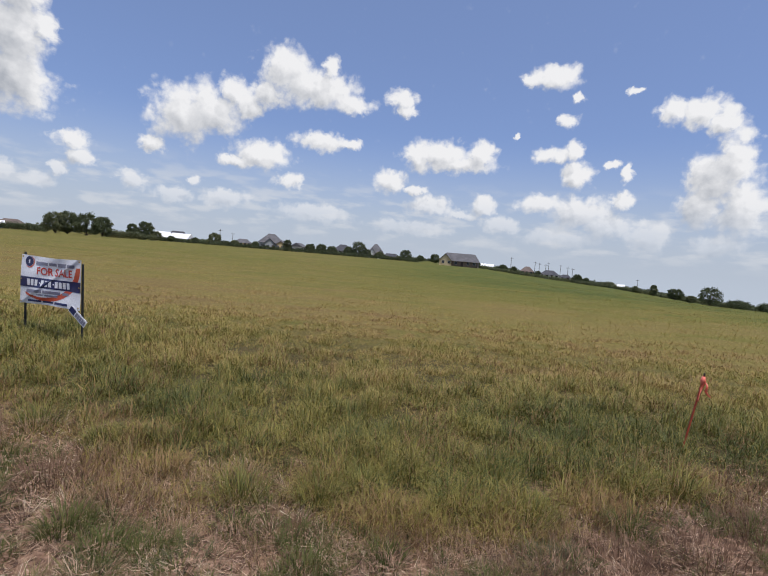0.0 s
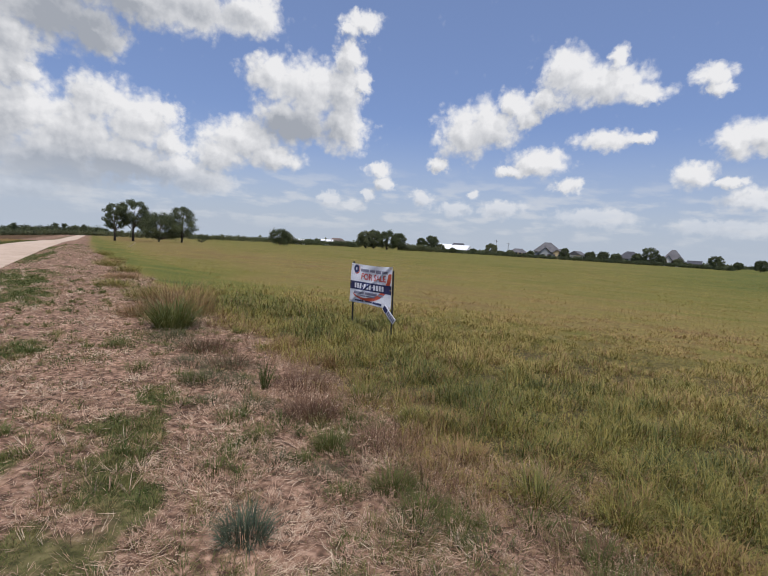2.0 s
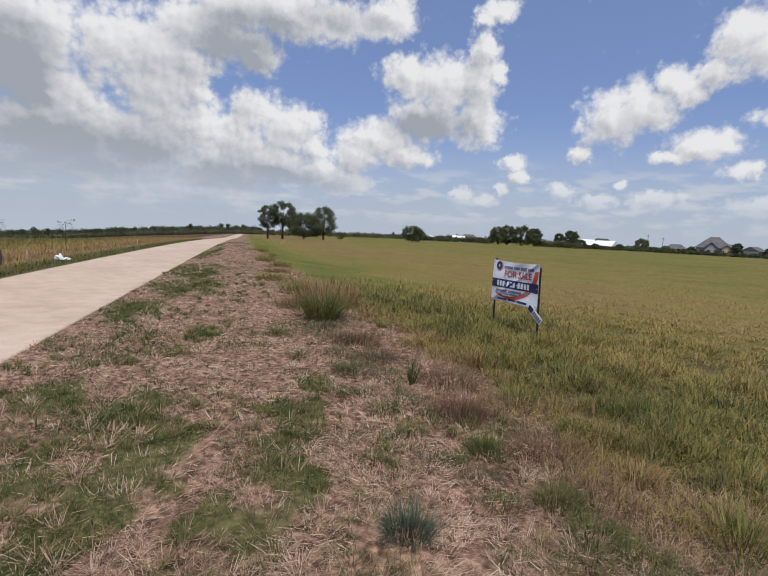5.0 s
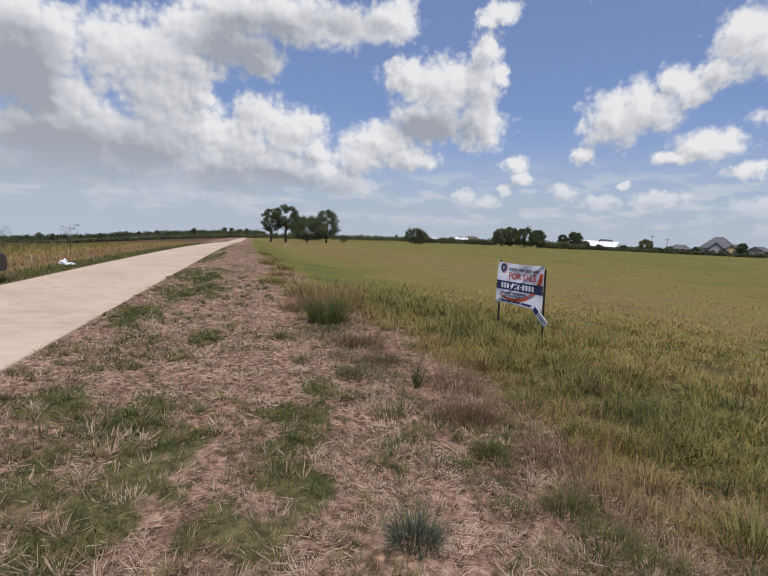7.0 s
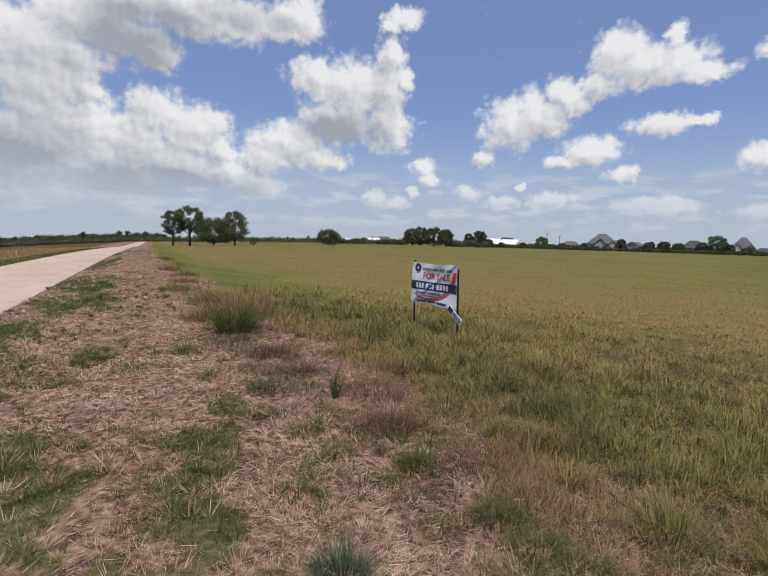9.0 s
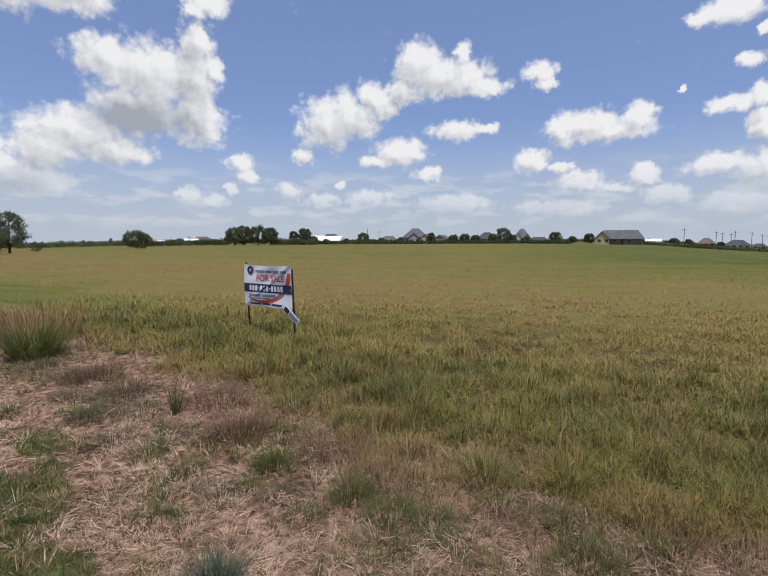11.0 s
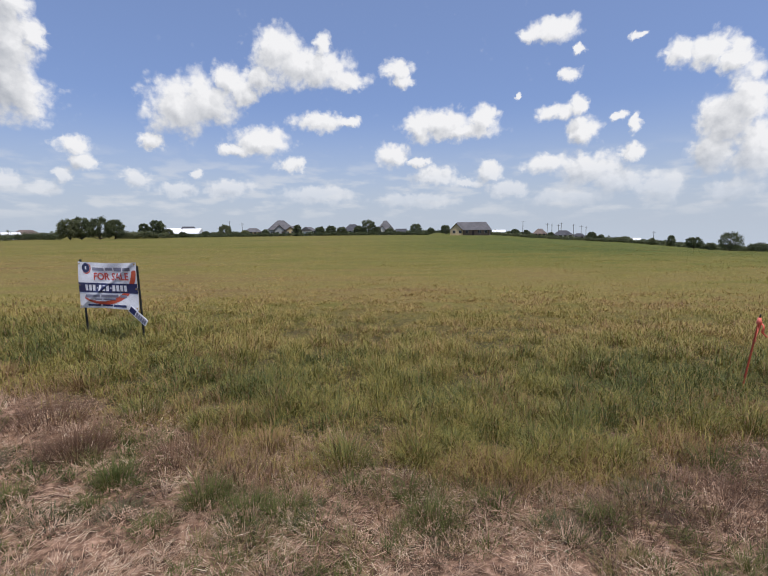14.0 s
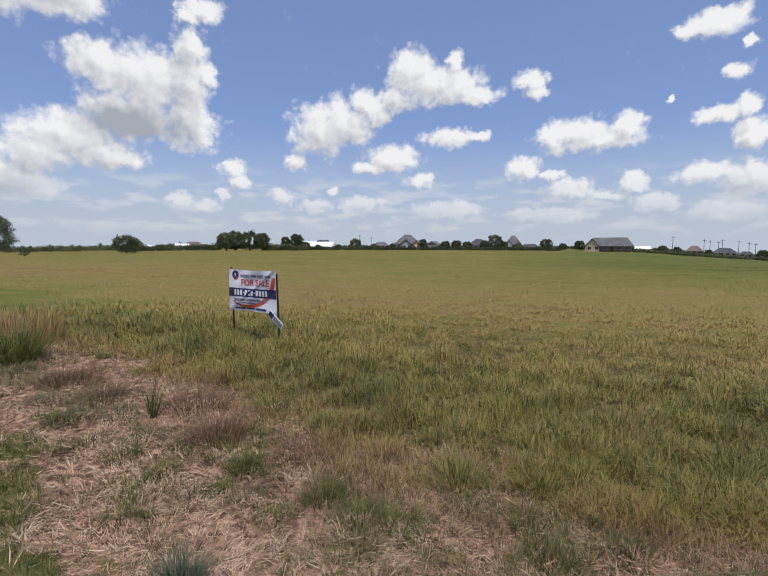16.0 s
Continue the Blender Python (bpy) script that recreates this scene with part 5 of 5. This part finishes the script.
house(1.3, 222, 7.6, 9, 2.2, 6.6, wall_grey, roof_grey, "steep triangular-roofed house with pale gable", 3.6, 0, ((-1.6, 2.6, 4.2, wall_white), (2.2, 2.4, 3.8, wall_white)), 3)
house(-0.6, 240, 4.5, 5, 1.6, 2.9, wall_grey, roof_dark, "low dark shed beyond the field", 0, 0, (), 0, "shed", False)
house(-9.0, 205, 15.5, 10, 2.3, 5.6, wall_brown, roof_grey, "long unfinished house with grey roof and tan gable", 2.2, -6, ((-5.6, 5.0, 4.9, wall_tan),), 6)
house(-12.2, 260, 6, 6, 1.4, 2.6, wall_white, roof_white, "low white-roofed shed beyond the big house", 0, 0, (), 0, "shed", False)
house(-16.8, 230, 5.6, 7, 2.0, 4.2, wall_brick, roof_brown, "small brick house with a brown hipped roof", 2.4, 0, (), 3)
house(-19.3, 225, 8.2, 8, 1.9, 3.9, wall_white, roof_dark, "dark-roofed house with a white wall", 3.0, 0, (), 4)
house(-21.0, 245, 5, 6, 1.7, 3.1, wall_grey, roof_dark, "low dark-roofed house among trees", 1.8, 0, (), 2)
house(-26.2, 245, 7, 6, 1.3, 2.2, wall_white, roof_white, "long low white-roofed shed behind brush", 0, 0, (), 0, "shed", False)


def pole(az, dist, height):
    p = new("power_pole")
    part("post", tube([(0, 0, -0.5), (0, 0, height)], [0.16, 0.11], 8), bark_mat, p)
    part("crossarm", box((-1.1, -0.06, height - 0.8), (1.1, 0.06, height - 0.66), 0.01), bark_mat, p)
    x, y, z = spot(az, dist)
    p.matrix_world = pose(x, y, z, 0, 0, az + 20)
    return tagged(p, "thin wooden power pole behind the far houses", "power pole", "power poles")


for az, dist, height in ((19.6, 280, 8.5), (18.2, 290, 7.5), (-14.9, 280, 8.8), (-17.6, 300, 8.6), (-18.1, 300, 8.2), (-18.8, 300, 8.0), (-19.1, 300, 9.2), (-20.4, 300, 8.8), (-21.2, 310, 8.4), (-21.7, 310, 8.0), (-28.3, 300, 7)):
    pole(az, dist, height)


# young bare trees in the field beyond the road
def sapling(x, y, height, seed):
    g = np.random.default_rng(seed)
    t = new("sapling")
    bm = tube([(0, 0, -0.1), (0.02, 0.01, height * 0.55), (0.0, 0.03, height)], [0.022, 0.014, 0.005], 6)
    tips = []
    for k in range(12):
        a, h = k * 2.4, height * (0.4 + 0.5 * k / 12)
        tip = Vector((math.cos(a) * 0.32, math.sin(a) * 0.32, h + 0.28))
        tube([(0, 0, h), tip * 0.5 + Vector((0, 0, h * 0.5 + 0.02)), tip], [0.006, 0.004, 0.002], 5, bm)
        tips.append(tip)
    part("trunk", bm, bark_mat, t, "thin stem with twigs")
    data = leaf_cloud(tips, [0.16] * 12, 90, 0.035, seed + 1)
    crown = new("crown", arrays_mesh("crown", data[0], data[1], data[2], olive_mat, (("tone", data[3]),), False))
    crown.parent = t
    t.location = (x, y, float(ground_z(x, y)))
    return tagged(t, "thin sparse sapling in the field beyond the road", "tree", "saplings")


sapling(-31.0, 3.7, 1.4, 301)
sapling(-35.3, 1.0, 1.2, 302)


# ---------------------------------------------------------------- parked car beyond the road
car_paint = weathered("black_paint", (0.010, 0.010, 0.012), (0.016, 0.016, 0.018), 2, 0.42, 0.2)
rubber = weathered("tyre_rubber", (0.012, 0.012, 0.012), (0.03, 0.03, 0.03), 20, 0.85)
alloy = weathered("alloy", (0.40, 0.40, 0.41), (0.55, 0.55, 0.56), 20, 0.35, 0.9)
lamp_glass = weathered("headlight_glass", (0.55, 0.56, 0.58), (0.7, 0.7, 0.72), 10, 0.12)


def build_car():
    car = new("car")
    prof = [(0.0, 0.30), (-0.05, 0.50), (0.02, 0.70), (0.35, 0.80), (1.15, 0.92), (1.85, 1.38), (2.4, 1.46), (3.3, 1.42), (4.05, 1.02), (4.45, 0.96), (4.5, 0.55), (4.45, 0.30)]
    bm = bmesh.new()
    rings = []
    for v, inset in ((-0.90, 0.10), (-0.86, 0.0), (0.86, 0.0), (0.90, 0.10)):
        ring = []
        for x, z in prof:
            k = max(0.0, (z - 0.92) / 0.54)
            ring.append(bm.verts.new((x + (0.03 if inset else 0) * (1 if x < 2 else -1), v * (1 - 0.20 * k), z - inset * 0.25)))
        rings.append(ring)
    for a, b in zip(rings, rings[1:]):
        for k in range(len(prof)):
            j = (k + 1) % len(prof)
            bm.faces.new((a[k], a[j], b[j], b[k]))
    bm.faces.new(rings[0][::-1]); bm.faces.new(rings[-1])
    bmesh.ops.recalc_face_normals(bm, faces=bm.faces[:])
    body = part("body", bm, car_paint, car, "glossy black body")
    bv = body.modifiers.new("edges", "BEVEL"); bv.width, bv.segments = 0.03, 2
    for x0, x1 in ((1.35, 2.35), (2.45, 3.35)):
        for s in (-1, 1):
            part("side_window", box((x0 + 0.2, s * 0.80 - 0.01, 0.98), (x1 - 0.08, s * 0.80 + 0.01, 1.30), 0.004), glass_far, body)
    for s in (-1, 1):
        part("headlight", box((-0.01, s * 0.62 - 0.16, 0.58), (0.16, s * 0.62 + 0.16, 0.70), 0.03), lamp_glass, car, "clear headlight")
    part("bumper", box((-0.09, -0.82, 0.26), (0.1, 0.82, 0.46), 0.04), car_paint, car, "black bumper")
    for wx in (0.82, 3.6):
        for s in (-1, 1):
            bm = bmesh.new()
            tube([(wx, s * 0.70, 0.33), (wx, s * 0.74, 0.33), (wx, s * 0.88, 0.33), (wx, s * 0.92, 0.33)], [0.29, 0.33, 0.33, 0.30], 28, bm)
            tyre = part("wheel", bm, rubber, car, "black tyre", True)
            part("rim", tube([(wx, s * 0.90, 0.33), (wx, s * 0.93, 0.33)], [0.21, 0.19], 20), alloy, tyre, "grey alloy rim")
    q = ROAD_P + ROAD_D * 6.86 - ROAD_N * (ROAD_WIDTH + 0.35 + 0.92)
    # its nose points along the road, away from the walker
    car.matrix_world = pose(float(q[0]), float(q[1]), float(ground_z(q[0], q[1])) - 0.02, 0, 0, math.degrees(math.atan2(-ROAD_D[1], -ROAD_D[0])))
    return tagged(car, "black car parked on the grass beyond the concrete road", "car")


build_car()
